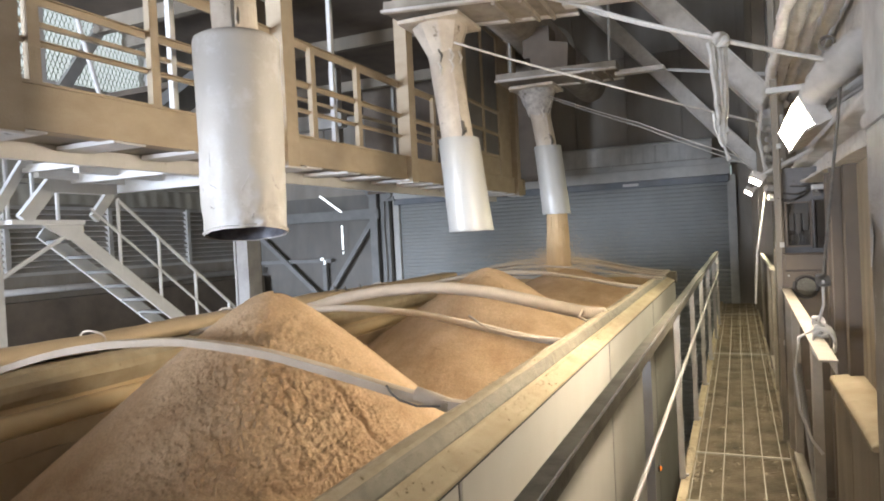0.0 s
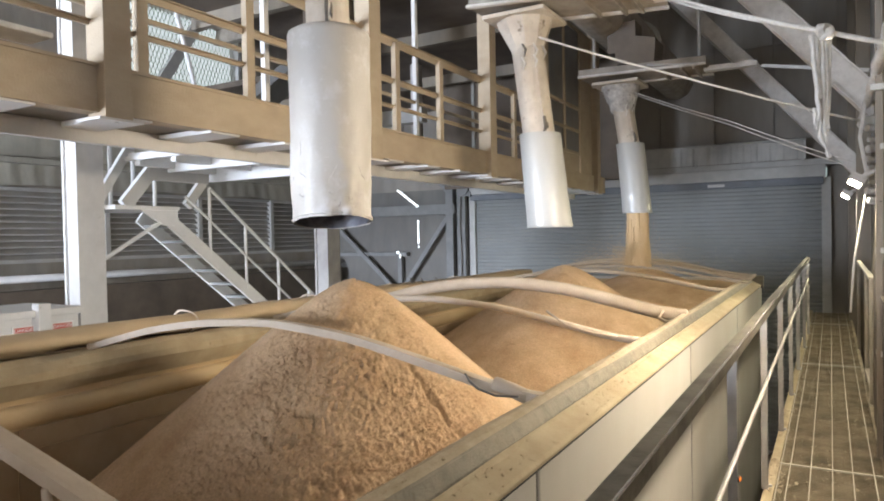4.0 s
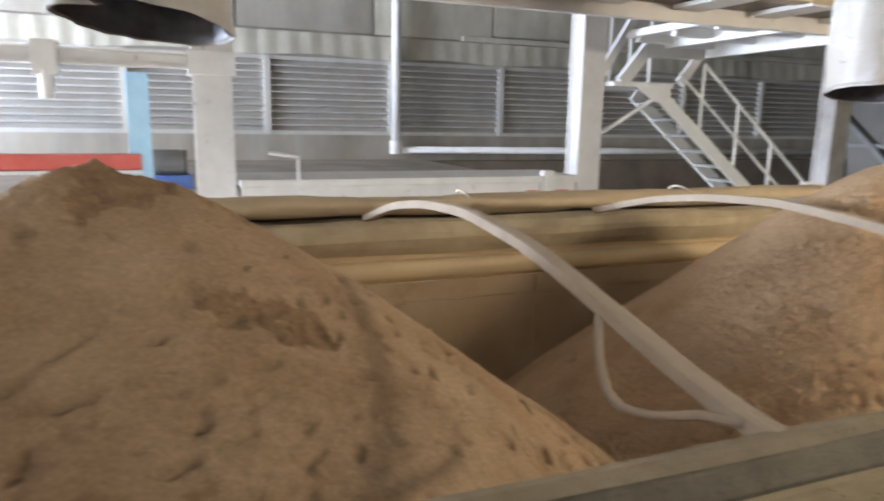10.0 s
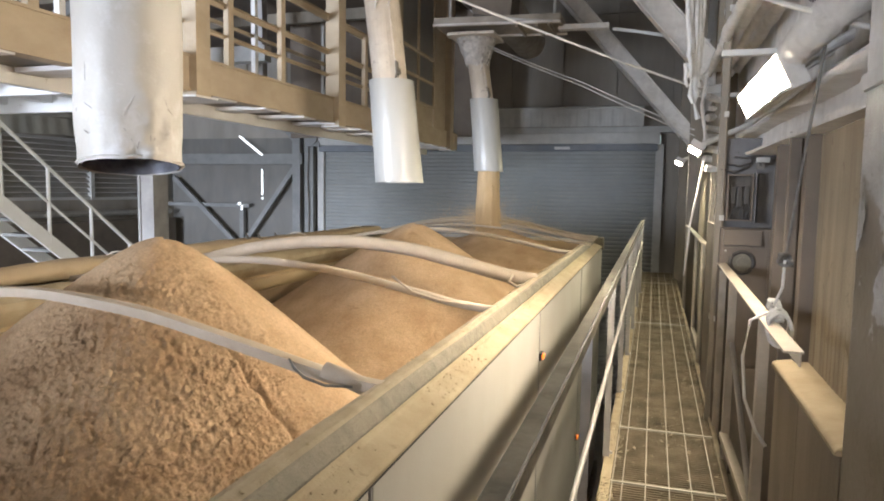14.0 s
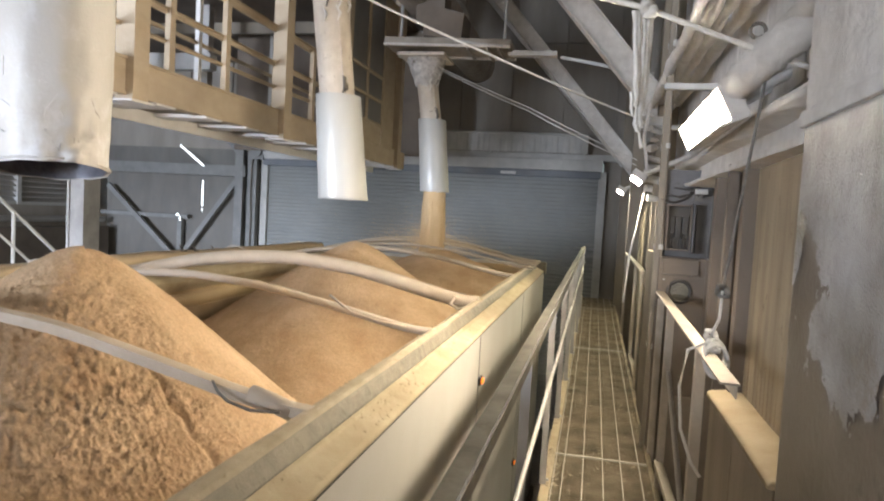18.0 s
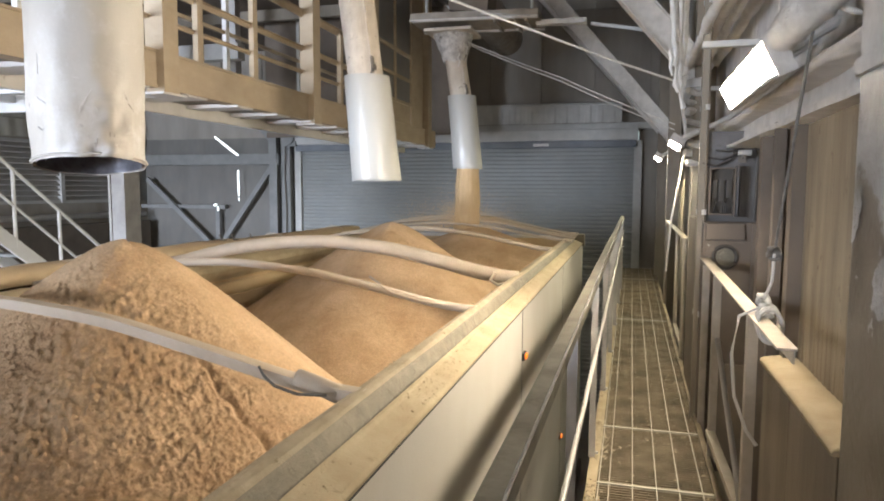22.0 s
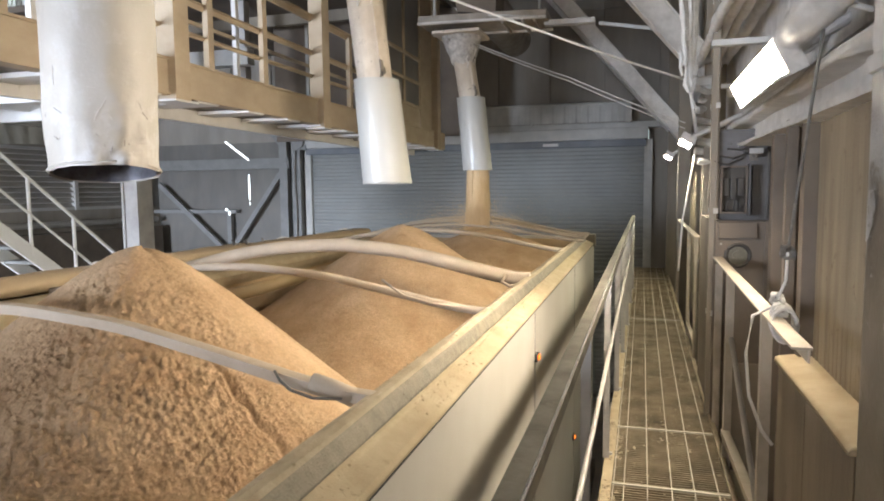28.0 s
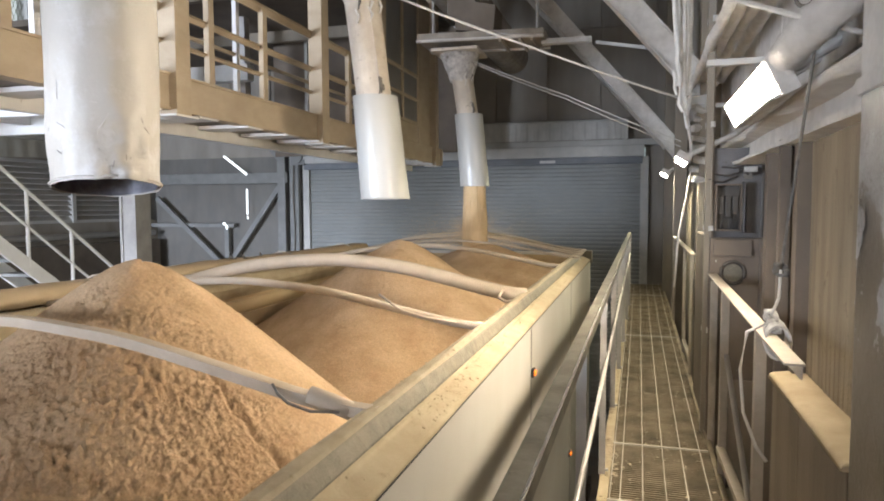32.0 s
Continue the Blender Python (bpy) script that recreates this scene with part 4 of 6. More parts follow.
for i in range(180):
    y = TY0 + 0.1 + (TY1 - TY0 - 0.3) * i / 179
    ring = []
    for k in range(14):
        a = 2 * math.pi * k / 14
        r = 0.052 + 0.020 * noise.noise((y * 1.1, math.cos(a) * 1.2, math.sin(a) * 1.2)) + 0.008 * noise.noise((y * 6, math.cos(a) * 3, math.sin(a) * 3))
        ring.append(bm.verts.new((-2.41 + 0.03 * noise.noise((y * 0.5, 0, 3)) + 1.9 * r * math.cos(a), y, 0.872 + 0.014 * noise.noise((y * 0.8, 5, 0)) + r * math.sin(a))))
    rings.append(ring)
for u, v in zip(rings, rings[1:]):
    for k in range(14):
        bm.faces.new((u[k], u[(k + 1) % 14], v[(k + 1) % 14], v[k]))
bm.faces.new(rings[0][::-1])
bm.faces.new(rings[-1])
bmesh.ops.recalc_face_normals(bm, faces=bm.faces)
part("roll", bm, TARP, tarp, smooth=True)
for y in (-2.2, -0.6, 1.9, 3.3, 4.4, 6.6, 7.9):
    part("tie_strap", tube([(-2.41 + 0.112 * math.cos(a), y + 0.01 * math.sin(3 * a), 0.872 + 0.066 * math.sin(a)) for a in [2 * math.pi * k / 20 for k in range(21)]], 0.006, 6), BOW, tarp, "pale tie strap round the roll")
part("back_flange", box(-2.516, TY0, 0.76, -2.492, TY1, 0.885, 0.004), DARKBROWN, trailer, "dark outer flange of the far rim")

# ---- load of bran ----
PEAKS = ((-1.0, -2.3, 1.1), (-1.0, 0.351, 1.171), (-1.018, 3.142, 1.151), (-0.987, 5.905, 1.09), (-0.85, 8.1, 0.95))
SLOPES = ((0.8, 0.12), (0.785, 0.225), (0.875, 0.124), (0.681, 0.109), (0.44, 0.16))
# steeper towards one side: (share, angle, share of the second turn, its angle)
LEAN = ((0, 0, 0, 0), (-0.008, 0.605, 0.021, -1.179), (0.058, 0.666, 0.013, -0.665), (0.052, 0.392, -0.037, -0.467), (0, 0, 0, 0))
xs = np.linspace(-2.21, 0.10, 540)
ys = np.concatenate([np.arange(TY0 + 0.01, -1.2, 0.03), np.arange(-1.2, 1.4, 0.0075), np.arange(1.4, 3.5, 0.0043), np.arange(3.5, 6.5, 0.011), np.arange(6.5, TY1 - 0.005, 0.016)])
GX, GY = len(xs), len(ys)
X, Y = np.meshgrid(xs, ys)
Z = np.full_like(X, -0.7)
OWN = np.zeros(X.shape, int)
for i, (px, py, pz) in enumerate(PEAKS):
    ang = np.arctan2(Y - py, X - px)
    c1, f1, c2, f2 = LEAN[i]
    wobble = (1 + 0.035 * np.sin(3 * ang + i) + 0.025 * np.sin(5 * ang + 2.1 * i)) * (1 + c1 * np.cos(ang - f1) + c2 * np.cos(2 * (ang - f2)))
    s_, a_ = SLOPES[i]
    h = pz + s_ * a_ - s_ * wobble * np.sqrt((X - px) ** 2 + (Y - py) ** 2 + a_ * a_)
    OWN = np.where(h > Z, i, OWN)
    Z = np.maximum(Z, h)
# crumbly share of each heap: (middle angle, spread, strength)
CRUMB = ((-1.0, 0.8, 0.3), (-0.1, 1.6, 0.13), (-1.06, 0.90, 1.0), (-1.6, 0.9, 0.16), (-0.9, 0.7, 0.15))
GULLY = ((-0.60, 2.955), (-0.44, 2.915), (-0.28, 2.905))


def clods(x, y, z, size):
    """Height of broken clods: flat-topped cells with sunk joints, each at its own level."""
    d, pts = noise.voronoi((x / size, y / size, z / size))
    p = pts[0]
    lift = noise.cell((p.x * 7.3, p.y * 7.3, p.z * 7.3))
    return (0.4 + 0.6 * min(1.0, 3.2 * (d[1] - d[0]))) * (0.3 + 0.95 * lift)


def gully_depth(x, y):
    near = 9.0
    for (xa, ya), (xb, yb) in zip(GULLY, GULLY[1:]):
        u = max(0.0, min(1.0, ((x - xa) * (xb - xa) + (y - ya) * (yb - ya)) / ((xb - xa) ** 2 + (yb - ya) ** 2)))
        near = min(near, math.hypot(x - xa - u * (xb - xa), y - ya - u * (yb - ya)))
    return max(0.0, 1 - near / 0.022)


verts, rough_at, damp = [], [], set()
for x, y, z, i in zip(X.ravel().tolist(), Y.ravel().tolist(), Z.ravel().tolist(), OWN.ravel().tolist()):
    px, py, pz = PEAKS[i]
    dx, dy = x - px, y - py
    r = math.sqrt(dx * dx + dy * dy) + 1e-6
    am, sp_, st_ = CRUMB[i]
    big = noise.noise((x * 2.2, y * 2.2, 3.0 + i))
    slide = st_ * math.exp(-((math.atan2(dy, dx) - am + 0.25 * big) / sp_) ** 4) * (1 + 0.5 * noise.noise((x * 5, y * 5, 8.0)))
    slide = max(0.0, min(1.0, slide)) * min(1, 0.25 + r / 0.25)
    n2 = noise.noise((x * 33, y * 33, z * 33))
    z0 = z
    z += 0.016 * noise.noise((x * 2.6, y * 2.6, 21.0)) + 0.0022 * n2
    if i == 2 and slide > 0.03:
        slide *= min(1.0, 0.25 + max(0.0, r - 0.10) / 0.30)
        slide *= max(0.6, min(1.0, 1.0 + 1.5 * (math.atan2(dy, dx) - am + 0.22 + 0.5 * big)))
        wx = 0.010 * noise.noise((x * 40, y * 40, 5.0))
        coarse = max(0.0, min(1.0, 0.55 + 1.6 * noise.noise((x * 6, y * 6, z0 * 8 + 1))))
        z += slide * (0.018 * coarse * (clods(x + wx, y, 2.4 * z0 + wx, 0.027) - 0.45) + 0.013 * (clods(x + wx, y + wx, 1.9 * z0, 0.0145) - 0.45))
        z += slide * (0.020 * (0.3 - abs(noise.noise((x * 9, y * 9, z0 * 26 + 4)))) + 0.006 * noise.noise((x * 110, y * 110, z0 * 110)))
        z -= 0.03 * gully_depth(x + 0.02 * noise.noise((x * 18, y * 18, 2.0)), y + 0.02 * noise.noise((x * 18, y * 18, 9.0)))
    elif slide > 0.02:
        warp = 0.25 * noise.noise((x * 9, y * 9, 5.0))
        t1 = noise.turbulence((x * 30 + warp, y * 30, z0 * 48), 3, False)
        t2 = noise.noise((x * 95, y * 95, z0 * 120))
        z += slide * (0.020 * (t1 - 0.5) + 0.008 * t2 + 0.004 * n2)
    if i == 1:
        n1 = noise.noise((x * 6, y * 6, 1.0 + i))
        gate = noise.noise((x * 3.1, y * 3.1, 41.0)) + 0.12
        slab = 2.6 * noise.noise((x * 2.6 + 0.15 * n1, y * 2.6, z0 * 3 + 7)) + 0.3 * n1
        z += 0.007 * (math.floor(slab) - slab + 0.5) * max(0, min(1, 2.5 * gate + 0.5))
        pits = max(0, noise.noise((x * 19, y * 19, z0 * 40 + 2)) - 0.30)
        z -= 0.09 * pits
        ledge_ = noise.noise((x * 5, y * 5, z0 * 15 + 3)) * 2.2
        z += 0.010 * max(0, gate) * 2 * (math.floor(ledge_) - ledge_ + 0.5)
        z -= 0.05 * max(0, noise.noise((x * 11, y * 11, z0 * 42 + 9)) - 0.40)
        # slab that broke away, with a rough bed
        bed = 1 - math.hypot((x + 0.58) / 0.065, (y - 0.70) / 0.13) + 0.45 * noise.noise((x * 17, y * 17, 6.0))
        if bed > 0:
            z -= 0.020 * min(1, 5 * bed) - 0.013 * (clods(x, y, z0, 0.02) - 0.3)
            damp.add(len(verts))
        top = 1 - math.hypot((x + 0.93) / 0.16, (y - 0.42) / 0.12) + 0.5 * noise.noise((x * 13, y * 13, 3.0))
        if top > 0:
            z -= 0.012 * min(1, 4 * top) - 0.009 * (clods(x, y, z0, 0.026) - 0.3)
            damp.add(len(verts))
        z += 0.0028 * noise.noise((x * 55, y * 55, z0 * 60))
    rough_at.append(slide)
    verts.append((x, y, z))
idx = np.arange(GX * GY).reshape(GY, GX)
faces = np.stack([idx[:-1, :-1], idx[:-1, 1:], idx[1:, 1:], idx[1:, :-1]], -1).reshape(-1, 4).tolist()
# loose clods on the crumbly faces
rng = random.Random(5)
loose = [q for q, v in enumerate(rough_at) if v > 0.22 and 1.4 < verts[q][1] < 3.4]
front = [q for q, v in enumerate(verts) if 0.25 < v[1] < 1.4 and noise.noise((v[0] * 5, v[1] * 5, 2.0)) > 0.05]
for k in range(11500):
    q = rng.choice(loose if k < 9000 else front)
    if k < 9000 and rng.random() > rough_at[q]:
        continue
    cx, cy, cz = verts[q]
    s_ = 0.0022 + 0.0075 * rng.random() ** 4 if k < 9000 else 0.0018 + 0.006 * rng.random() ** 4
    o = len(verts)
    for ux, uy, uz in ((1, 0, 0), (0, 1, 0), (-1, 0, 0), (0, -1, 0), (0, 0, 1), (0, 0, -0.6)):
        verts.append((cx + s_ * (ux * 1.2 + rng.uniform(-0.45, 0.45)), cy + s_ * (uy * 1.2 + rng.uniform(-0.45, 0.45)), cz + s_ * (0.75 * uz - 0.15 + rng.uniform(-0.3, 0.3))))
    for i in range(4):
        faces.append((o + i, o + (i + 1) % 4, o + 4))
        faces.append((o + (i + 1) % 4, o + i, o + 5))
me = bpy.data.meshes.new("bran_load")
me.from_pydata(verts, [], faces)
me.polygons.foreach_set("use_smooth", [len(q) == 4 for q in faces])
me.materials.append(BRAN)
me.materials.append(BRANDAMP)
me.polygons.foreach_set("material_index", [1 if q[0] in damp else 0 for q in faces])
tagged(new("bran_load", me), "tan bran meal in steep crumbly heaps filling the trailer", "bran", kind="stuff")

# ---- loading spouts ----


def shell(base, top, r0, r1, n=64, rings=60, dent=0.0, seed=0.0, ragged=0.0, tilt=0.0, fold=0.0, dome=0.0):
    """An open sleeve from base to top, with dents and a ragged lower edge."""
    base, top = Vector(base), Vector(top)
    bm = bm_new()
    rr = []
    for j in range(rings + 1):
        u = j / rings
        c = base.lerp(top, u)
        r = r0 + (r1 - r0) * u
        if dome and u > 1 - dome:
            v = (u - 1 + dome) / dome
            r *= 1 - 0.42 * v * v
        ring = []
        for k in range(n):
            a = 2 * math.pi * k / n
            d = dent * (noise.noise((math.cos(a) * 2.2 + seed, math.sin(a) * 2.2, u * 5)) + 0.5 * noise.noise((math.cos(a) * 6 + seed, math.sin(a) * 6, u * 13))) * (1.25 - u)
            zz = ragged * noise.noise((math.cos(a) * 3 + seed, math.sin(a) * 3, 4.0)) * max(0, 1 - u * 6) + tilt * math.cos(a + 0.86) * max(0, 1 - u * 3)
            f = fold * math.exp(-((a - 5.25) / 0.30) ** 2) * max(0, 1 - u * 2.2)
            if dome:
                w = math.exp(-((a - 5.9) / 0.55) ** 2) * max(0, 1 - u * 2.6)
                d += 0.004 * noise.noise((math.cos(a) * 3.1 + seed, math.sin(a) * 3.1, u * 7 + 2)) * (1 - u)
                d += w * (0.058 * abs(noise.noise((math.cos(a) * 7 + seed, math.sin(a) * 7, u * 16))) - 0.020 * max(0, 1 - 6 * abs(noise.noise((math.cos(a) * 5 + seed, math.sin(a) * 5, u * 9 + 3)))))
            ring.append(bm.verts.new(c + Vector(((r + d - f) * math.cos(a), (r + d - f) * math.sin(a), zz))))
        rr.append(ring)
    for u, v in zip(rr, rr[1:]):
        for k in range(n):
            bm.faces.new((u[k], u[(k + 1) % n], v[(k + 1) % n], v[k]))
    bmesh.ops.recalc_face_normals(bm, faces=bm.faces)
    return bm


def spout(y, label, sl, neck, plate_z, dent, seed, mat, ragged, fold=0.0, r_neck=0.12, tilt=0.0):
    (bx_, z0, r0), (tx_, z1, r1) = sl
    s = thing("loading_spout", (bx_, y, z0), label, "spout", "loading spouts")
    b = part("sleeve", shell((bx_, y, z0), (tx_, y, z1), r0, r1, dent=dent, seed=seed, ragged=ragged, fold=fold, tilt=tilt, dome=0.045 if mat is SPOUT else 0), mat, s, smooth=True)
    zm = z0 + 0.75 * (z1 - z0)
    # inner shell of the sleeve; its dark colour stands in for shade
    part("shaded_inside", shell((bx_, y, z0 + 0.004), (bx_ + 0.75 * (tx_ - bx_), y, zm), r0 - 0.012, r1 - 0.016, dent=dent * 0.8, seed=seed, ragged=ragged, fold=fold, tilt=tilt), INNER, b, "inside of the sleeve with its shade put into the colour", smooth=True)
    if not fold:
        part("lip", tube([(bx_ + (r0 + 0.001) * math.cos(a), y + (r0 + 0.001) * math.sin(a), z0 + 0.010 + tilt * math.cos(a + 0.86) + ragged * noise.noise((math.cos(a) * 3 + seed, math.sin(a) * 3, 4.0))) for a in [2 * math.pi * k / 40 for k in range(41)]], 0.005, 6), mat, b)
    (nx0, nz0), (nx1, nz1) = neck
    part("neck", rod((nx0, y, nz0), (nx1, y, nz1), r_neck, 28, r_neck * 1.02), NECK, s)
    part("seam", bar((nx0 + r_neck * 0.7, y - r_neck * 0.74, nz0), (nx1 + r_neck * 0.7, y - r_neck * 0.74, nz1), 0.008, 0.012), NECK, s)
    part("funnel", rod((nx1, y, nz1 - 0.02), (nx1 - 0.02, y, plate_z), r_neck * 0.98, 10, r_neck * 1.85), NECK, s)
    if y > 8 or y < 1:
        part("wrap", shell((nx1 + 0.004, y, nz1 - 0.10), (nx1 - 0.02, y, plate_z - 0.004), r_neck * 1.06, r_neck * 1.92, n=48, rings=18, dent=0.016, seed=seed + 2, ragged=0.05), WRAP, s, "torn dusty cloth wrap", smooth=True)
    part("collar", rod((nx0, y, nz0 + 0.02), (nx0, y, nz0 + 0.06), r_neck * 1.06, 28), NECK, s)
    part("flange", box(nx1 - 0.27, y - 0.25, plate_z, nx1 + 0.23, y + 0.25, plate_z + 0.03, 0.004), NECK, s)
    for k in range(3):
        part("hook", tube([(nx0 + r_neck * 0.6, y - r_neck * 0.85 + 0.03 * k, nz0 + 0.07), (nx0 + r_neck * 0.75, y - r_neck * 1.05 + 0.03 * k, nz0 + 0.11), (nx0 + r_neck * 0.6, y - r_neck * 0.85 + 0.03 * k, nz0 + 0.19)], 0.008, 6), DARK, s)
    for k in range(5):
        rng = random.Random(int(seed) * 10 + k)
        a = -0.9 + rng.uniform(-0.7, 0.7)
        zz = nz1 - 0.02 + rng.uniform(-0.08, 0.12)
        rr_ = r_neck * (1.12 + 0.45 * max(0, (zz - nz1) / 0.2))
        part("torn_wrap", tube([(nx1 + rr_ * math.cos(a), y + rr_ * math.sin(a), zz), (nx1 + rr_ * 1.08 * math.cos(a + 0.2), y + rr_ * 1.08 * math.sin(a + 0.2), zz - 0.05), (nx1 + rr_ * math.cos(a + 0.1), y + rr_ * math.sin(a + 0.1), zz - 0.1)], [0.006, 0.011, 0.004], 6), DARK if k == 1 else CRUST, s)
    return s


spout(0.48, "torn metal loading spout with a folded lower edge", ((-1.0, 1.50, 0.20), (-1.0, 2.35, 0.17)), ((-1.0, 2.2), (-1.02, 2.85)), 3.05, 0.014, 3.0, SPOUT, 0.006, 0.10, 0.09, 0.03)
spout(3.0, "dented white metal loading spout with a scuffed lower edge", ((-1.03, 1.415, 0.174), (-1.03, 2.275, 0.182)), ((-1.03, 2.2), (-1.05, 2.85)), 3.05, 0.0065, 8.0, SPOUT, 0.003, 0.0, 0.095, 0.026)
# scratches and creases on the second sleeve: runs of (across, up) in centimetres from its lower middle
dented = [o for o in bpy.data.objects if o.name.startswith("sleeve")][-1]
SCRATCH = ((-17.1, 41.3, -12.8, 42.1, -8.8, 42.5), (-8.4, 41.8, -8.4, 40.1), (-12.5, 20.1, -9.4, 18.0, -6.4, 16.0), (-15.8, 18.9, -15.8, 17.1), (-12.8, 11.0, -11.0, 9.8, -8.8, 11.6), (-0.6, 13.4, 1.2, 11.0, 4.0, 6.4), (4.9, 4.6, 5.2, 7.0, 5.8, 10.4), (6.7, 7.9, 6.4, 11.0), (7.9, 8.5, 7.6, 11.3), (8.8, 7.6, 9.1, 10.4), (10.1, 8.2, 10.0, 9.8), (4.3, 6.0, 5.0, 5.4), (12.8, 23.8, 14.0, 19.5, 15.8, 16.5))
CREASE = ((5.2, 32.3, 5.0, 28.0, 4.9, 23.8, 2.6, 19.6, 0.9, 17.1, 0.3, 14.0), (5.2, 24.7, 8.8, 24.7, 11.9, 23.2), (5.8, 24.4, 8.8, 19.5), (-4.6, 26.5, 3.4, 25.9), (13.7, 39.0, 15.5, 38.1), (13.1, 35.4, 14.3, 35.7), (12.5, 32.3, 15.5, 33.5), (4.9, 17.7, 6.4, 14.6), (12.8, 11.0, 14.9, 13.4), (-11.9, 33.5, -11.6, 25.6), (9.8, 4.0, 11.6, 7.0, 14.0, 4.6))
for runs, r, mat in ((SCRATCH, 0.0014, SCUFF), (CREASE, 0.0013, CREASED)):
    for run in runs:
        knots = list(zip(run[0::2], run[1::2]))
        pts = []
        for (a0, z0), (a1, z1) in zip(knots, knots[1:]):
            for k in range(5):
                u = k / 5
                across = 0.01 * (a0 + (a1 - a0) * u) + 0.0025 * noise.noise((a0 + 3 * u, z0, 1.0))
                ang = -1.0 + math.asin(max(-0.98, min(0.98, across / 0.178)))
                up = 0.01 * (z0 + (z1 - z0) * u) + 0.0025 * noise.noise((a0, z0 + 3 * u, 4.0))
                pts.append((-1.03 + 0.1752 * math.cos(ang), 3.0 + 0.1752 * math.sin(ang), 1.425 + up))
        n = len(pts)
        part("scratch" if mat is SCUFF else "crease", tube(pts, [r * (0.3 + 1.1 * math.sin(math.pi * (k + 0.5) / n)) for k in range(n)], 6), mat, dented)
spout(5.55, "leaning loading spout with a milky plastic sleeve", ((-0.98, 1.40, 0.172), (-1.05, 2.12, 0.158)), ((-1.05, 2.05), (-1.14, 2.78)), 3.0, 0.003, 12.0, PLASTIC, 0.004, 0.0, 0.122)
spout(8.15, "leaning loading spout dropping bran, with a plastic sleeve", ((-0.95, 1.56, 0.155), (-1.02, 2.33, 0.15)), ((-1.02, 2.25), (-1.10, 2.78)), 2.97, 0.003, 17.0, PLASTIC, 0.004, 0.0, 0.11)

hose = thing("hanging_hose", (-1.10, 8.3, 1.05), "thin dark hose hanging behind the far spout", "hose")
part("hose", tube([(-1.12, 8.32, 2.3), (-1.11, 8.3, 1.9), (-1.105, 8.31, 1.56), (-1.095, 8.29, 1.3), (-1.09, 8.3, 0.95)], 0.012, 8), DARK, hose, smooth=True)
part("fitting", rod((-1.10, 8.3, 1.30), (-1.098, 8.3, 1.36), 0.02, 10), GALV, hose)
for y, z in ((5.8, 0.90), (5.97, 0.89), (6.24, 0.88)):
    cl = thing("tarp_clip", (-2.4, y, z), "small dark clip on the rolled tarpaulin", "clip", "tarp clips")
    part("jaw", box(-2.42, y - 0.02, z, -2.38, y + 0.02, z + 0.035, 0.004), DARKBROWN, cl)
    part("lever", bar((-2.4, y, z + 0.03), (-2.4, y - 0.05, z + 0.075), 0.012, 0.008), DARK, cl)

# troughs that feed the spouts, hung from the roof
for y, x0, x1, z, dz in ((0.48, -1.5, -0.2, 3.12, -0.06), (2.96, -1.5, -0.2, 3.12, -0.06), (5.5, -1.5, -0.12, 3.10, -0.10), (8.1, -1.5, -0.18, 3.07, -0.03)):
    tr = thing("feed_trough", (-0.8, y, z), "pale dusty steel feed trough above a spout", "trough", "feed troughs")
    part("body", bar((x0, y, z + 0.035), (x1, y, z + 0.035 + dz), 0.5, 0.08, 0.006), TROUGH, tr)
    part("underside_rib", join(*[box(xr - 0.012, y - 0.25, z - 0.045 + dz * (xr - x0) / (x1 - x0), xr + 0.012, y + 0.25, z - 0.005 + dz * (xr - x0) / (x1 - x0)) for xr in (-0.62, -0.42, -0.30)]), TROUGH, tr)
    part("lip", join(bar((x0, y - 0.27, z - 0.01), (x1, y - 0.27, z - 0.01 + dz), 0.05, 0.02), bar((x0, y + 0.27, z - 0.01), (x1, y + 0.27, z - 0.01 + dz), 0.05, 0.02)), CRUST, tr)
    part("slide_gate", bar((x1 - 0.05, y, z - 0.01 + dz), (x1 + 0.45, y, z - 0.01 + dz * 1.3), 0.10, 0.05), CRUST, tr)
    part("gate_rod", rod((-0.75, y - 0.285, z + 0.02), (-0.25, y - 0.285, z - 0.02 + dz * 0.6), 0.012, 8), GALV, tr, "shiny steel rod")
    part("hopper", extrude_profile([(-1.1, y - 0.2, z + 0.1), (-0.7, y - 0.2, z + 0.05), (-0.68, y - 0.2, z + 0.32), (-1.12, y - 0.2, z + 0.42)], (0, 0.4, 0)), DARKBROWN, tr)
    for x in (x0 + 0.1, x1 - 0.1):
        part("hanger", rod((x, y, z), (x, y, 6.6), 0.016, 6), GREYST, tr)
cv = thing("screw_conveyor", (-1.3, 4, 3.5), "dusty round conveyor duct above the spouts", "conveyor")
part("duct", rod((-1.25, -3.0, 3.75), (-1.25, 12.0, 3.75), 0.26, 28), TROUGH, cv, smooth=False)
for y in (-1, 1.5, 4.2, 6.8, 9.4):
    part("flange", rod((-1.25, y, 3.75), (-1.25, y + 0.04, 3.75), 0.31, 28), GREYST, cv)
    part("hanger", rod((-1.25, y, 3.9), (-1.25, y, 6.6), 0.02, 6), GREYST, cv)
for y in (0.48, 3.0, 5.5, 8.1):
    part("drop_chute", box(-1.2, y - 0.15, 3.3, -0.9, y + 0.15, 3.62), DARKBROWN, cv)

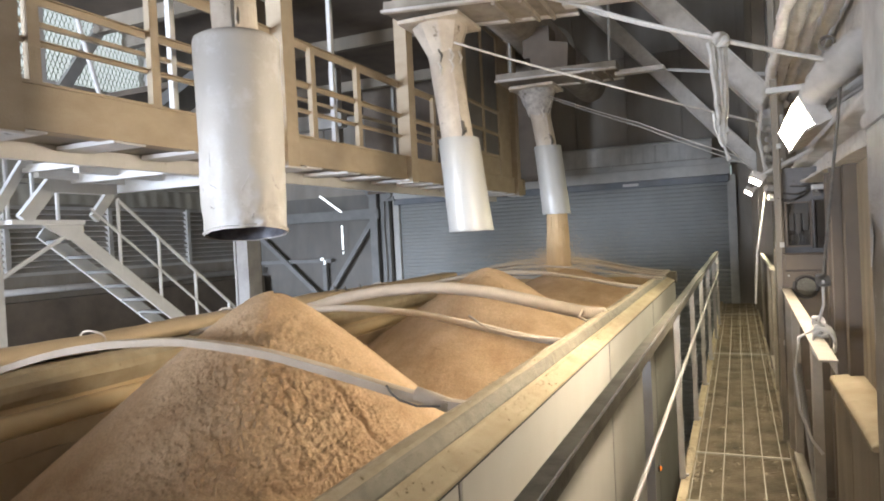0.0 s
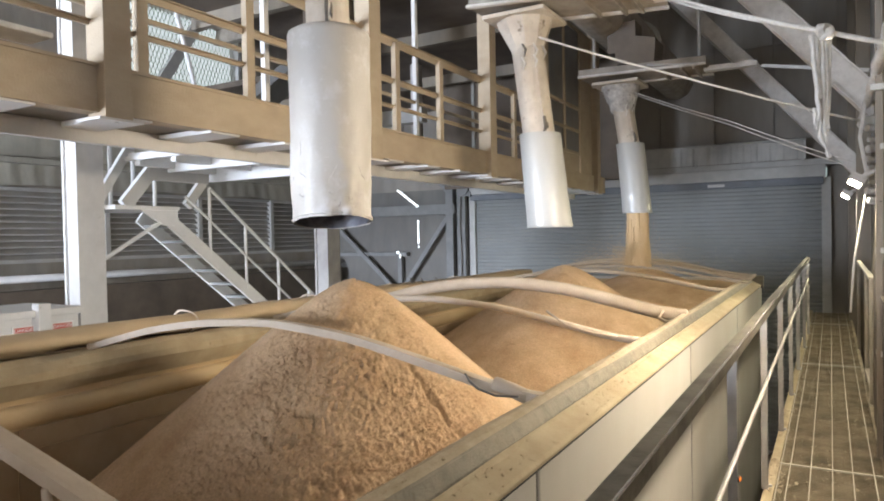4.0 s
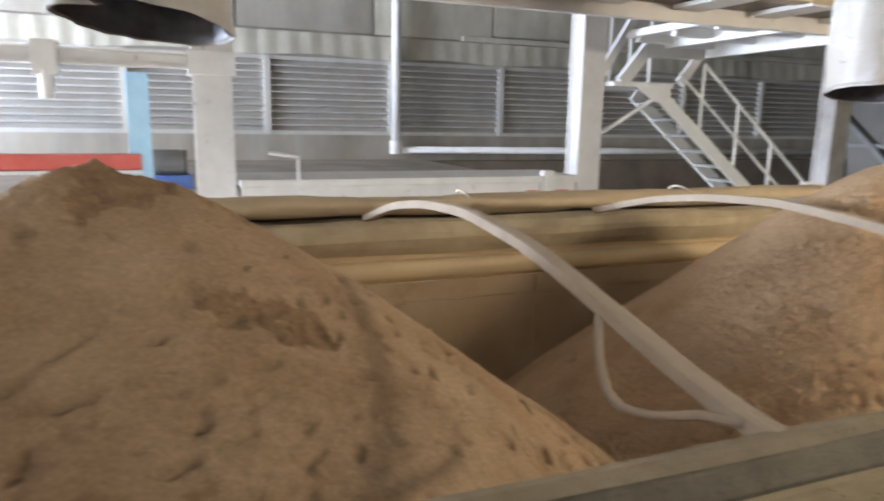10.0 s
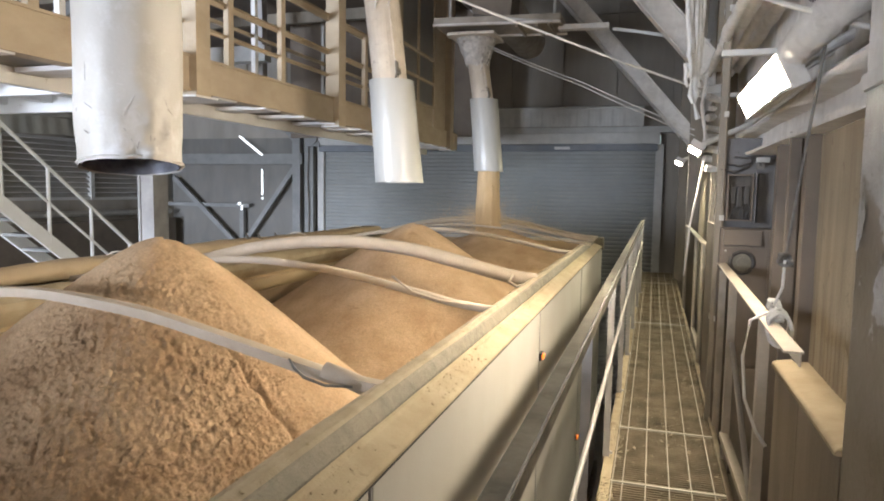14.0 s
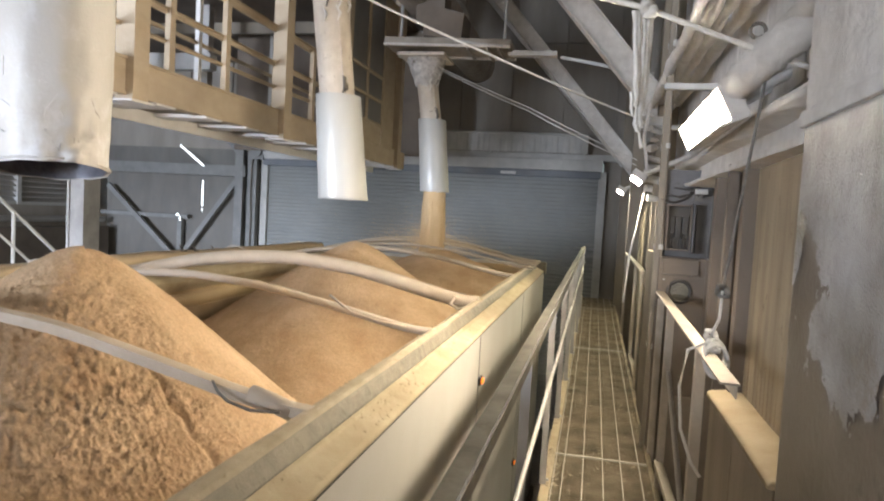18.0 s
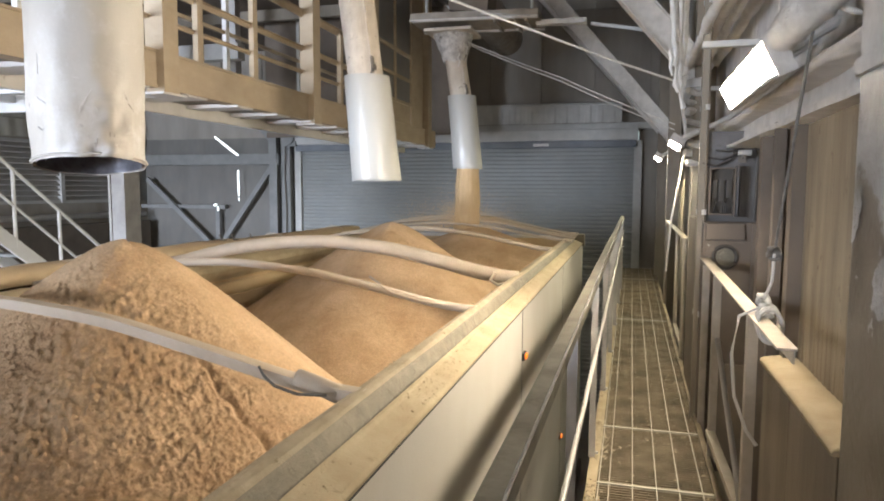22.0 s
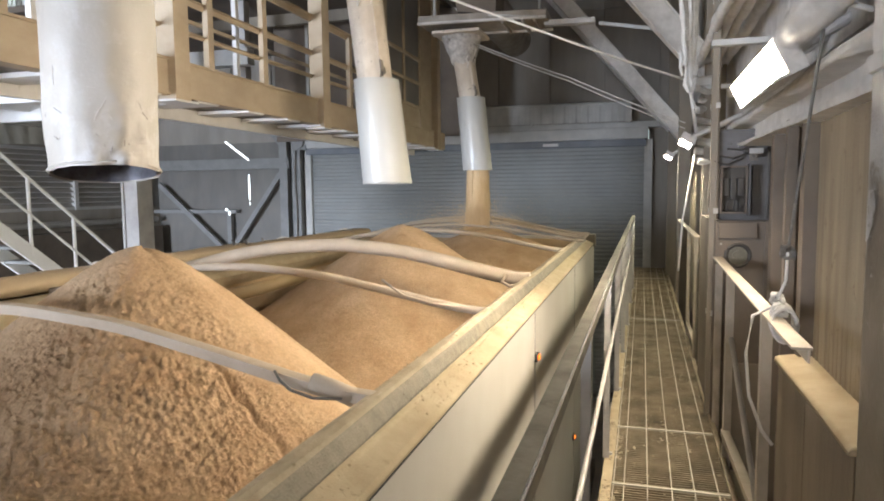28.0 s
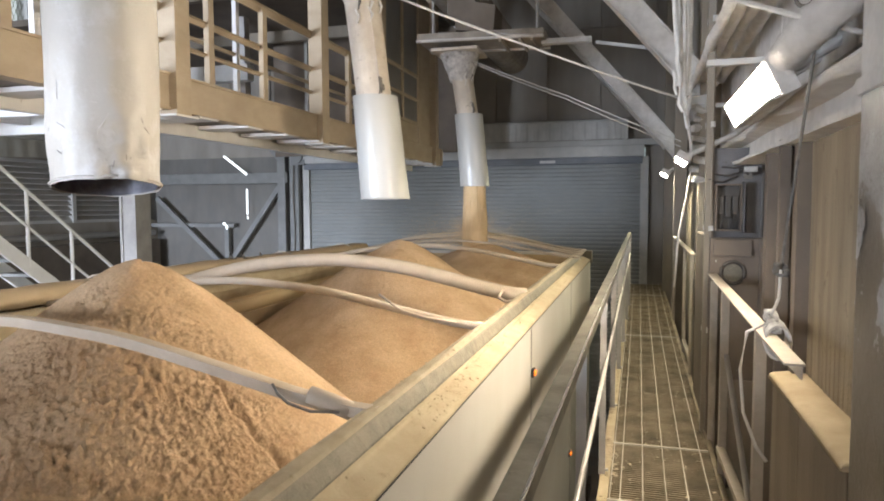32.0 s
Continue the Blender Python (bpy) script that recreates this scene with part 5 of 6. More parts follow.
# falling bran: strands that turn as they fall
stream = thing("bran_stream", (-0.95, 8.15, 0.85), "tan bran pouring from the spout in a steady stream", "bran", kind="stuff")
STRANDS = []
for k in range(4):
    bm = bm_new()
    rng = random.Random(50 + k)
    core = []
    for j in range(25):
        zc = 1.62 - 0.034 * j
        core.append([bm.verts.new((-0.95 + (0.078 + 0.012 * k + 0.0012 * j) * (1 + 0.12 * noise.noise((math.cos(q) * 2.4 + 9 * k, math.sin(q) * 2.4, zc * 2.5)) + 0.06 * noise.noise((math.cos(q) * 8 + 9 * k, math.sin(q) * 8, zc * 9))) * math.cos(q), 8.15 + (0.078 + 0.012 * k + 0.0012 * j) * (1 + 0.12 * noise.noise((math.cos(q) * 2.4 + 9 * k, math.sin(q) * 2.4, zc * 2.5)) + 0.06 * noise.noise((math.cos(q) * 8 + 9 * k, math.sin(q) * 8, zc * 9))) * math.sin(q), zc)) for q in [2 * math.pi * i / 36 for i in range(36)]])
    for u, v in zip(core, core[1:]):
        for i in range(36):
            bm.faces.new((u[i], u[(i + 1) % 36], v[(i + 1) % 36], v[i]))
    for j in range(44):
        a, rad = rng.uniform(0, 6.28), 0.115 * math.sqrt(rng.random())
        px, py = -0.95 + rad * math.cos(a), 8.15 + rad * math.sin(a)
        z1 = rng.uniform(1.2, 1.66)
        z0 = z1 - rng.uniform(0.35, 0.8)
        sp = 1.0 + 0.15 * rng.random()
        pts = [(px + 0.01 * rng.uniform(-1, 1), py + 0.01 * rng.uniform(-1, 1), z1), ((px + 0.95) * sp - 0.95, (py - 8.15) * sp + 8.15, (z0 + z1) / 2), ((px + 0.95) * sp * 1.08 - 0.95, (py - 8.15) * sp * 1.08 + 8.15, max(z0, 0.72))]
        rs = rng.uniform(0.003, 0.008)
        b2 = tube(pts, [rs, rs * 1.1, rs * 0.4], 6)
        me = bpy.data.meshes.new("t")
        b2.to_mesh(me)
        b2.free()
        bm.from_mesh(me)
        bpy.data.meshes.remove(me)
    STRANDS.append(part("strand", bm, STREAM, stream, smooth=True))

# dust that hangs round the falling bran, in fine grains
rng = random.Random(31)
verts, faces = [], []
for k in range(30000):
    a, d = rng.uniform(0, 6.283), abs(rng.gauss(0, 0.33))
    x, y = -0.95 + d * math.cos(a) * 1.15, 8.05 + d * math.sin(a)
    z = 0.86 + abs(rng.gauss(0, 0.16)) + 0.12 * math.exp(-d * 4)
    if not (-2.1 < x < 0.6 and y < 8.6 and noise.noise((x * 4, y * 4, z * 6)) > -0.25 + 0.3 * rng.random()):
        continue
    g = rng.uniform(0.0016, 0.0034)
    o = len(verts)
    for ux, uy, uz in ((1, 0, -0.6), (-0.5, 0.87, -0.6), (-0.5, -0.87, -0.6), (0, 0, 1)):
        verts.append((x + g * ux - (-0.95), y + g * uy - 8.05, z + g * uz - 0.86))
    faces += [(o, o + 1, o + 3), (o + 1, o + 2, o + 3), (o + 2, o, o + 3), (o, o + 2, o + 1)]
me = bpy.data.meshes.new("dust_cloud")
me.from_pydata(verts, [], faces)
me.materials.append(STREAM)
dust_cloud = tagged(new("dust_cloud", me), "fine tan dust hanging round the falling bran", "dust", kind="stuff")
dust_cloud.location = (-0.95, 8.05, 0.86)

# ---- walkway ----
wk = thing("walkway", (0.88, 5, 0), "dusty steel grating walkway beside the trailer", "walkway", kind="structure")
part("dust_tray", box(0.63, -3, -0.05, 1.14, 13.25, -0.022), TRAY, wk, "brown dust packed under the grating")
bm = bm_new()
verts, faces = [], []
for k in range(640):
    y = -2.9 + k * 0.025
    for x in (0.63, 1.14):
        for dy, z in ((-0.003, -0.022), (0.003, -0.022), (0.003, -0.003), (-0.003, -0.003)):
            verts.append((x, y + dy, z))
    o = 8 * k
    faces += [(o, o + 1, o + 5, o + 4), (o + 1, o + 2, o + 6, o + 5), (o + 2, o + 3, o + 7, o + 6), (o + 3, o, o + 4, o + 7)]
bm.free()
me = bpy.data.meshes.new("cross_bars")
me.from_pydata([tuple(Vector(v) - root_of(wk)) for v in verts], [], faces)
me.materials.append(GRATE)
cb = new("cross_bars", me)
cb.parent = wk
tagged(cb, kind="stuff")
for x in (0.640, 0.687, 0.790, 0.895, 0.992, 1.092):
    part("bearing_bar", box(x - 0.0024, -3, -0.02, x + 0.0024, 13.25, 0.0), BARL, wk)
for y in (-1.7, 1.6, 4.17, 4.94, 8.28, 11.6):
    part("joint_bar", box(0.63, y - 0.009, -0.02, 1.14, y + 0.009, 0.003, 0.002), BARL, wk)
part("kick_strip", box(0.585, -3, -0.09, 0.632, 13.25, 0.012, 0.004), LEDGE, wk, "pale dusty edge angle")
part("kick_strip", box(1.138, -3, -0.09, 1.165, 13.25, 0.01, 0.004), GRATE, wk)
part("support_beam", join(box(0.62, -3, -0.25, 0.68, 13.25, -0.09), box(1.08, -3, -0.25, 1.14, 13.25, -0.09)), DARK, wk)
for y in (-2.5, 1.0, 4.5, 8.0, 11.5):
    part("leg", box(0.64, y - 0.05, GZ, 0.74, y + 0.05, -0.25), DARK, wk)

rng = random.Random(64)
verts, faces = [], []
for k in range(5200):
    y = rng.uniform(2.2, 12.5) if k % 2 else rng.uniform(3.2, 6.2)
    x = 0.592 + 0.075 * rng.random() ** 1.6 if k % 4 else rng.uniform(0.64, 1.13)
    if noise.noise((x * 5, y * 2.2, 3.0)) + rng.uniform(-0.35, 0.35) < (0.0 if k % 4 else 0.16):
        continue
    z = 0.012 if x < 0.632 else -0.004
    g = 0.0018 + 0.0065 * rng.random() ** 3
    o = len(verts)
    for ux, uy, uz in ((1, 0, 0), (0, 1, 0), (-1, 0, 0), (0, -1, 0), (0, 0, 1)):
        verts.append((x + g * (1.4 * ux + rng.uniform(-0.4, 0.4)), y + g * (1.4 * uy + rng.uniform(-0.4, 0.4)), z + g * (0.8 * uz + rng.uniform(-0.1, 0.2))))
    for i in range(4):
        faces.append((o + i, o + (i + 1) % 4, o + 4))
    faces.append((o + 3, o + 2, o + 1, o))
me = bpy.data.meshes.new("spilt_bran")
me.from_pydata(verts, [], faces)
me.materials.append(LIP)
tagged(new("spilt_bran", me), "tan bran crumbs spilt on the walkway", "bran", kind="stuff")

rl = thing("railing", (0.645, 5, 0), "worn angle-steel handrail between trailer and walkway", "railing")
def rail_at(y, up=0.0, out=0.0):
    return (0.557 + 0.0082 * y + out, y, 0.897 + 0.0090 * y + up)


part("top_rail", bar(rail_at(-3, 0.002, 0.0), rail_at(10.4, 0.002, 0.0), 0.040, 0.005, 0.0015), RAIL, rl)
part("rail_leg", bar(rail_at(-3, -0.0175, 0.0205), rail_at(10.4, -0.0175, 0.0205), 0.004, 0.036, 0.0012), RAIL, rl)
part("worn_edge", bar(rail_at(-3, 0.0052, 0.0215), rail_at(10.4, 0.0052, 0.0215), 0.0062, 0.0050, 0.002), BRIGHT, rl, "rail edge polished bright by wear")
part("mid_rail", rod((0.565, -3, 0.42), (0.648, 10.4, 0.715), 0.0085, 8), POSTST, rl)
for y in (-1.6, 0.2, 1.75, 3.25, 4.45, 5.6, 6.7, 7.85, 9.2, 10.38):
    px_, _, pz_ = rail_at(y)
    part("post", join(box(px_ - 0.016, y - 0.019, 0.012, px_ - 0.011, y + 0.019, pz_ - 0.002), box(px_ - 0.011, y - 0.019, 0.012, px_ + 0.016, y - 0.014, pz_ - 0.002)), POSTST, rl)
    part("foot_bolt", rod((px_ + 0.02, y + 0.03, 0.010), (px_ + 0.02, y + 0.03, 0.024), 0.010, 6), GALV, rl)

# ---- wall side of the walkway ----
rr = thing("guard_rail", (1.17, 4.3, 0.0), "worn pale steel guard rail on the wall side", "railing")
part("top_rail", join(bar((1.143, 2.96, 0.937), (1.162, 5.185, 0.955), 0.050, 0.006), bar((1.166, 2.99, 0.913), (1.185, 5.185, 0.930), 0.005, 0.042)), RAILW, rr)
for y in (3.62, 4.62, 5.13):
    part("post", join(box(1.15, y - 0.020, -0.09, 1.155, y + 0.020, 0.92, 0.001), box(1.155, y - 0.020, -0.09, 1.186, y - 0.015, 0.92, 0.001)), RAILW, rr)
part("brace", rod((1.17, 4.55, 0.62), (1.17, 3.4, 0.02), 0.012, 8), POSTST, rr)
part("toe_bar", bar((1.16, 4.62, 0.13), (1.17, 3.62, 0.16), 0.04, 0.03), RAILW, rr)
r2 = thing("guard_rail", (1.17, 8.0, 0.0), "worn steel gate rail further along the wall", "railing")
part("top_rail", join(bar((1.16, 6.6, 0.97), (1.16, 9.4, 0.985), 0.04, 0.012), rod((1.16, 6.6, 0.97), (1.17, 6.62, 0.78), 0.014, 8)), RAILW, r2)
for y in (6.65, 7.5, 9.35):
    part("post", rod((1.16, y, -0.03), (1.16, y, 0.97), 0.017, 8), RAILW, r2)
part("lower_rail", bar((1.16, 6.65, 0.12), (1.16, 7.5, 0.12), 0.03, 0.03), RAILW, r2)

# corrugated tan board with its ledge
wbd = thing("wall_board", (1.4, 3.3, 0.0), "tan corrugated board wall with a dusty ledge", "wall", kind="structure")
part("ledge", box(1.235, 2.87, 0.70, 1.36, 3.82, 0.714, 0.003), TARP, wbd, "dust-covered ledge board")
part("settled_dust", swept([(1.231, 0.703), (1.233, 0.716), (1.245, 0.724), (1.29, 0.729), (1.352, 0.736), (1.354, 0.7145), (1.24, 0.7145)], 2.868, 3.81, 150, 0.005), LEDGE, wbd, "thick tan dust on the ledge", smooth=True)
for ya, yb, out in ((2.88, 2.962, 0.003), (2.964, 3.40, 0.0), (3.4015, 3.825, 0.001)):
    part("lower_board", box(1.25 - out, ya, -0.4, 1.27, yb, 0.70, 0.002), LOWBOARD, wbd)
bm = bm_new()
prev = None
NR = 144
for k in range(NR + 1):
    y = 2.86 + 0.90 * k / NR
    rib = 1.0 if (k % 8) in (3, 4, 5) else 0.0
    wob = 0.5 + 0.7 * noise.noise((k // 8 * 0.77, 3.0, 0.0))
    row = [bm.verts.new((1.345 + d * rib * wob + 0.004 * noise.noise((y * 3, zz * 2, 4)), y, zz)) for zz, d in ((0.722, 0.0040), (0.84, 0.0034), (0.96, 0.0014), (1.06, 0.0), (1.30, 0.0), (1.60, 0.0))]
    if prev:
        for j in range(5):
            bm.faces.new((prev[j], row[j], row[j + 1], prev[j + 1]))
    prev = row
part("ribbed_sheet", bm, PLY, wbd)
for y in (3.80, 4.02, 4.40):
    part("stud", box(1.30, y - 0.035, -0.3, 1.40, y + 0.035, 1.60, 0.004), DARKBROWN, wbd)
part("stud", box(1.27, 3.92, -0.3, 1.31, 3.96, 1.60, 0.004), DARKBROWN, wbd)
ib = thing("wall_beam", (1.36, 4.3, 1.58), "dust-caked steel beam along the wall", "beam", kind="structure")
part("beam", swept([(1.27, 1.578), (1.27, 1.597), (1.30, 1.612), (1.352, 1.618), (1.356, 1.70), (1.262, 1.702), (1.258, 1.716), (1.44, 1.718), (1.44, 1.578)], 2.2, 6.4, 150, 0.009), CRUST, ib)
part("dust_crust", swept([(1.255, 1.70), (1.262, 1.725), (1.30, 1.76), (1.38, 1.80), (1.44, 1.82), (1.445, 1.716)], 2.2, 6.4, 160, 0.022), CRUST, ib, "pale crust of settled dust", smooth=True)
gc = thing("steel_column", (1.34, 2.5, GZ), "smooth worn grey steel column beside the walkway", "column", kind="structure")
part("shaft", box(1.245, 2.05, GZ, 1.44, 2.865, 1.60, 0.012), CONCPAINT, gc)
# pale skin, thinning out downwards to the browner shaft
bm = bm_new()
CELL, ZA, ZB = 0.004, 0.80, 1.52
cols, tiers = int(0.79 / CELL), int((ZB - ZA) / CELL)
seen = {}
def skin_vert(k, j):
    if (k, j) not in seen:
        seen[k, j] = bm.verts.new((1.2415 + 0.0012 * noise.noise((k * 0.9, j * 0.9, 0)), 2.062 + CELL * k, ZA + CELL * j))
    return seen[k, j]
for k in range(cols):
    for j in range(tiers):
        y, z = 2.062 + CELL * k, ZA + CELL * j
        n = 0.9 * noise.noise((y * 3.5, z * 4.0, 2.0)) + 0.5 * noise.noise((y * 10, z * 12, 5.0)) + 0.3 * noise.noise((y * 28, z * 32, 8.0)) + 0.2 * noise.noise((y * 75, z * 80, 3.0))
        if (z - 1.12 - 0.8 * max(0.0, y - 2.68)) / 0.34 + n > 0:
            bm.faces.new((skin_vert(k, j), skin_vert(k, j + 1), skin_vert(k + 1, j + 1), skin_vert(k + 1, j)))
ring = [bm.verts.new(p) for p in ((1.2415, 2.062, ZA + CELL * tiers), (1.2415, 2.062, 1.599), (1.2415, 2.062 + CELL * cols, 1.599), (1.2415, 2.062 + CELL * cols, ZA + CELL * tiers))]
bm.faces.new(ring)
part("pale_skin", bm, SKIN, gc, "pale grey skin that ends below in ragged patches")
part("upper_shaft", box(1.24, 2.045, 1.641, 1.44, 2.87, 6.6, 0.02), CRUST, gc, "upper shaft caked with pale dust")
part("cap_plate", box(1.232, 2.03, 1.60, 1.44, 2.88, 1.641, 0.012), CRUST, gc)

# fan panel, cabinet and cables in the recess
pn = thing("wall_cabinet", (1.3, 5.6, -0.1), "brown steel wall cabinet with a round vent", "cabinet")
part("body", box(1.15, 5.2, -0.3, 1.45, 6.2, 1.16, 0.008), DARKBROWN, pn)
part("panel", box(1.165, 5.19, 0.36, 1.44, 5.201, 1.05, 0.004), DARKBROWN, pn)
part("panel", box(1.165, 5.19, -0.25, 1.44, 5.201, 0.345, 0.004), CABINET, pn)
part("hood", extrude_profile([(1.165, 5.201, 1.06), (1.165, 5.165, 1.065), (1.165, 5.185, 1.15), (1.165, 5.201, 1.155)], (0.20, 0, 0)), DARKBROWN, pn, "dusty sloping hood plate")
part("vent_ring", tube([(1.27 + 0.062 * math.cos(2 * math.pi * k / 28), 5.186, 0.965 + 0.062 * math.sin(2 * math.pi * k / 28)) for k in range(29)], 0.011, 8), BLACK, pn, "black round vent ring")
part("vent_hub", join(rod((1.27, 5.2, 0.965), (1.27, 5.17, 0.965), 0.030, 18), rod((1.27, 5.2, 0.965), (1.27, 5.182, 0.965), 0.050, 20)), RAIL, pn, "worn steel vent hub")
for x, z in ((1.18, 1.03), (1.425, 1.03), (1.18, 0.38), (1.425, 0.38), (1.18, 0.33), (1.425, 0.33)):
    part("screw", rod((x, 5.192, z), (x, 5.185, z), 0.006, 8), GALV, pn)
part("edge_strip", box(1.405, 5.17, -0.2, 1.425, 5.19, 1.16, 0.003), DARKBROWN, pn)
solid("recess_panel", box(1.15, 5.3, 1.16, 1.45, 5.34, 1.68, 0.004), SLATE, "slate-grey dusty panel above the cabinet", "panel", "structure")
eb = thing("switch_box", (1.26, 5.27, 1.16), "black open switch box with cables", "switch box")
part("box", join(box(1.175, 5.22, 1.20, 1.183, 5.30, 1.47), box(1.307, 5.22, 1.20, 1.315, 5.30, 1.47), box(1.183, 5.22, 1.20, 1.307, 5.30, 1.208), box(1.183, 5.22, 1.462, 1.307, 5.30, 1.47)), DARKBROWN, eb)
part("back_plate", box(1.183, 5.285, 1.208, 1.307, 5.297, 1.462), BLACK, eb, "black backing of the switch box")
for k in range(3):
    part("breaker", box(1.192 + 0.038 * k, 5.25, 1.30 - 0.02 * (k % 2), 1.222 + 0.038 * k, 5.286, 1.40, 0.004), BLACK, eb)
for k in range(7):
    x = 1.193 + 0.017 * k
    part("wire", tube([(x, 5.262, 1.30), (x + 0.012 * math.sin(2.3 * k), 5.245, 1.27), (x + 0.016 * math.cos(1.7 * k), 5.25, 1.235), (x + 0.01, 5.26, 1.209)], 0.0035, 6), BLACK, eb)
part("open_door", box(1.318, 5.18, 1.19, 1.326, 5.30, 1.48, 0.003), SLATE, eb, "open grey door of the switch box")
part("side_strip", box(1.345, 5.275, 1.19, 1.372, 5.299, 1.47, 0.004), SLATE, eb)
for k, (x, z) in enumerate(((1.17, 1.50), (1.20, 1.53), (1.24, 1.57))):
    part("cable", tube([(x - 0.03, 5.28, z), (x + 0.04, 5.27, z - 0.02 + 0.006 * k), (x + 0.12, 5.275, z + 0.015), (x + 0.16, 5.28, 1.62)], 0.006, 6), BLACK, eb)
part("cable", tube([(1.40, 5.27, 1.62), (1.43, 5.26, 1.55), (1.432, 5.27, 1.40), (1.425, 5.27, 1.17)], 0.007, 6), BLACK, eb)
cm = thing("small_camera", (1.35, 5.28, 1.54), "small pale wall camera on a bracket", "camera")
part("body", box(1.315, 5.17, 1.535, 1.385, 5.23, 1.565, 0.006), GALV, cm)
part("lens_cap", rod((1.315, 5.2, 1.55), (1.29, 5.2, 1.548), 0.013, 10), BLACK, cm)
part("bracket", join(box(1.345, 5.2, 1.52, 1.36, 5.30, 1.536), box(1.33, 5.29, 1.50, 1.375, 5.30, 1.55)), DARK, cm)

# posts and conduits further along
for y, x, w in ((6.55, 1.225, 0.045), (6.85, 1.30, 0.06), (7.15, 1.25, 0.035), (9.6, 1.22, 0.07), (12.2, 1.2, 0.08)):
    solid("wall_post", box(x - w, y - w, -0.4, x + w, y + w, 6.6, 0.006), WALLMETAL, "dusty steel post against the wall", "post", "structure")
solid("wall_post", join(box(1.122, 5.275, -0.05, 1.168, 5.281, 4.2, 0.002), box(1.122, 5.281, -0.05, 1.128, 5.325, 4.2, 0.002)), WALLMETAL, "dusty angle post beside the switch box", "post", "structure")
for x, y, r in ((1.135, 5.34, 0.008), (1.155, 5.26, 0.006)):
    cd = thing("conduit", (x, y, 0.4), "dust-coated cable conduit on the post", "conduit")
    part("tube", rod((x, y, 0.3), (x, y, 4.2), r, 8), WALLMETAL, cd)
    for z in (0.6, 1.2, 1.8, 2.4):
        part("clip", box(x - r - 0.006, y - r - 0.006, z, x + r + 0.006, y + r + 0.006, z + 0.03), GALV, cd)
for k in range(9):
    y0 = 7.3 + 0.66 * k
    solid("wall_sheet", box(1.36, y0, -0.2, 1.40, y0 + 0.64, 2.4, 0.006), WALLMETAL, "brown dusty steel wall sheet", "panel", "structure")
junk = thing("junction_cluster", (1.18, 6.5, 1.6), "dust-caked cluster of clamps and cables on the post", "junction")
for k in range(9):
    rng = random.Random(k)
    z = 1.55 + 0.075 * k
    part("clamp", rod((1.12 + 0.02 * rng.random(), 6.42 + 0.1 * rng.random(), z), (1.26, 6.5 + 0.1 * rng.random(), z + 0.03 * rng.uniform(-1, 1)), 0.02 + 0.012 * rng.random(), 8), CRUST, junk)
part("cable", tube([(1.12, 6.4, 2.3), (1.08, 6.35, 2.0), (1.12, 6.38, 1.75), (1.07, 6.4, 1.68)], 0.014, 6), CRUST, junk)

# pipes along the wall, caked with dust
pb = thing("pipe_bundle", (1.2, 3.5, 2.2), "bundle of dust-caked pipes along the wall", "pipe")
for x, z, r in ((1.13, 2.255, 0.027), (1.195, 2.285, 0.032), (1.265, 2.30, 0.026), (1.35, 2.33, 0.034)):
    part("pipe", tube([(x + 0.01 * noise.noise((k * 0.15, x * 9, 0)), -3 + 0.03 * k, z + 0.012 * noise.noise((k * 0.1, z * 9, 1))) for k in range(355)], [r * (1 + 0.3 * noise.noise((k * 0.25, x * 7, 3)) + 0.35 * noise.noise((k * 0.9, x * 5, 6))) for k in range(355)], 10), CRUST, pb, smooth=True)
for y in (0.2, 2.4, 4.9, 6.5):
    part("strap", bar((1.08, y, 2.09), (1.45, y, 2.09), 0.05, 0.03), GREYST, pb)
ar = thing("upper_rail_pipe", (1.33, 3, 1.98), "dust-caked square rail above the floodlight", "rail")
part("rail", tube([(1.31, -3 + 0.3 * k, 1.98 + 0.01 * noise.noise((k * 0.8, 0, 0))) for k in range(31)], 0.036, 10), CRUST, ar, smooth=True)
part("bracket", join(*[bar((1.31, y, 1.98), (1.45, y, 1.98), 0.06, 0.06) for y in (0.5, 3.3, 5.8)]), CRUST, ar)

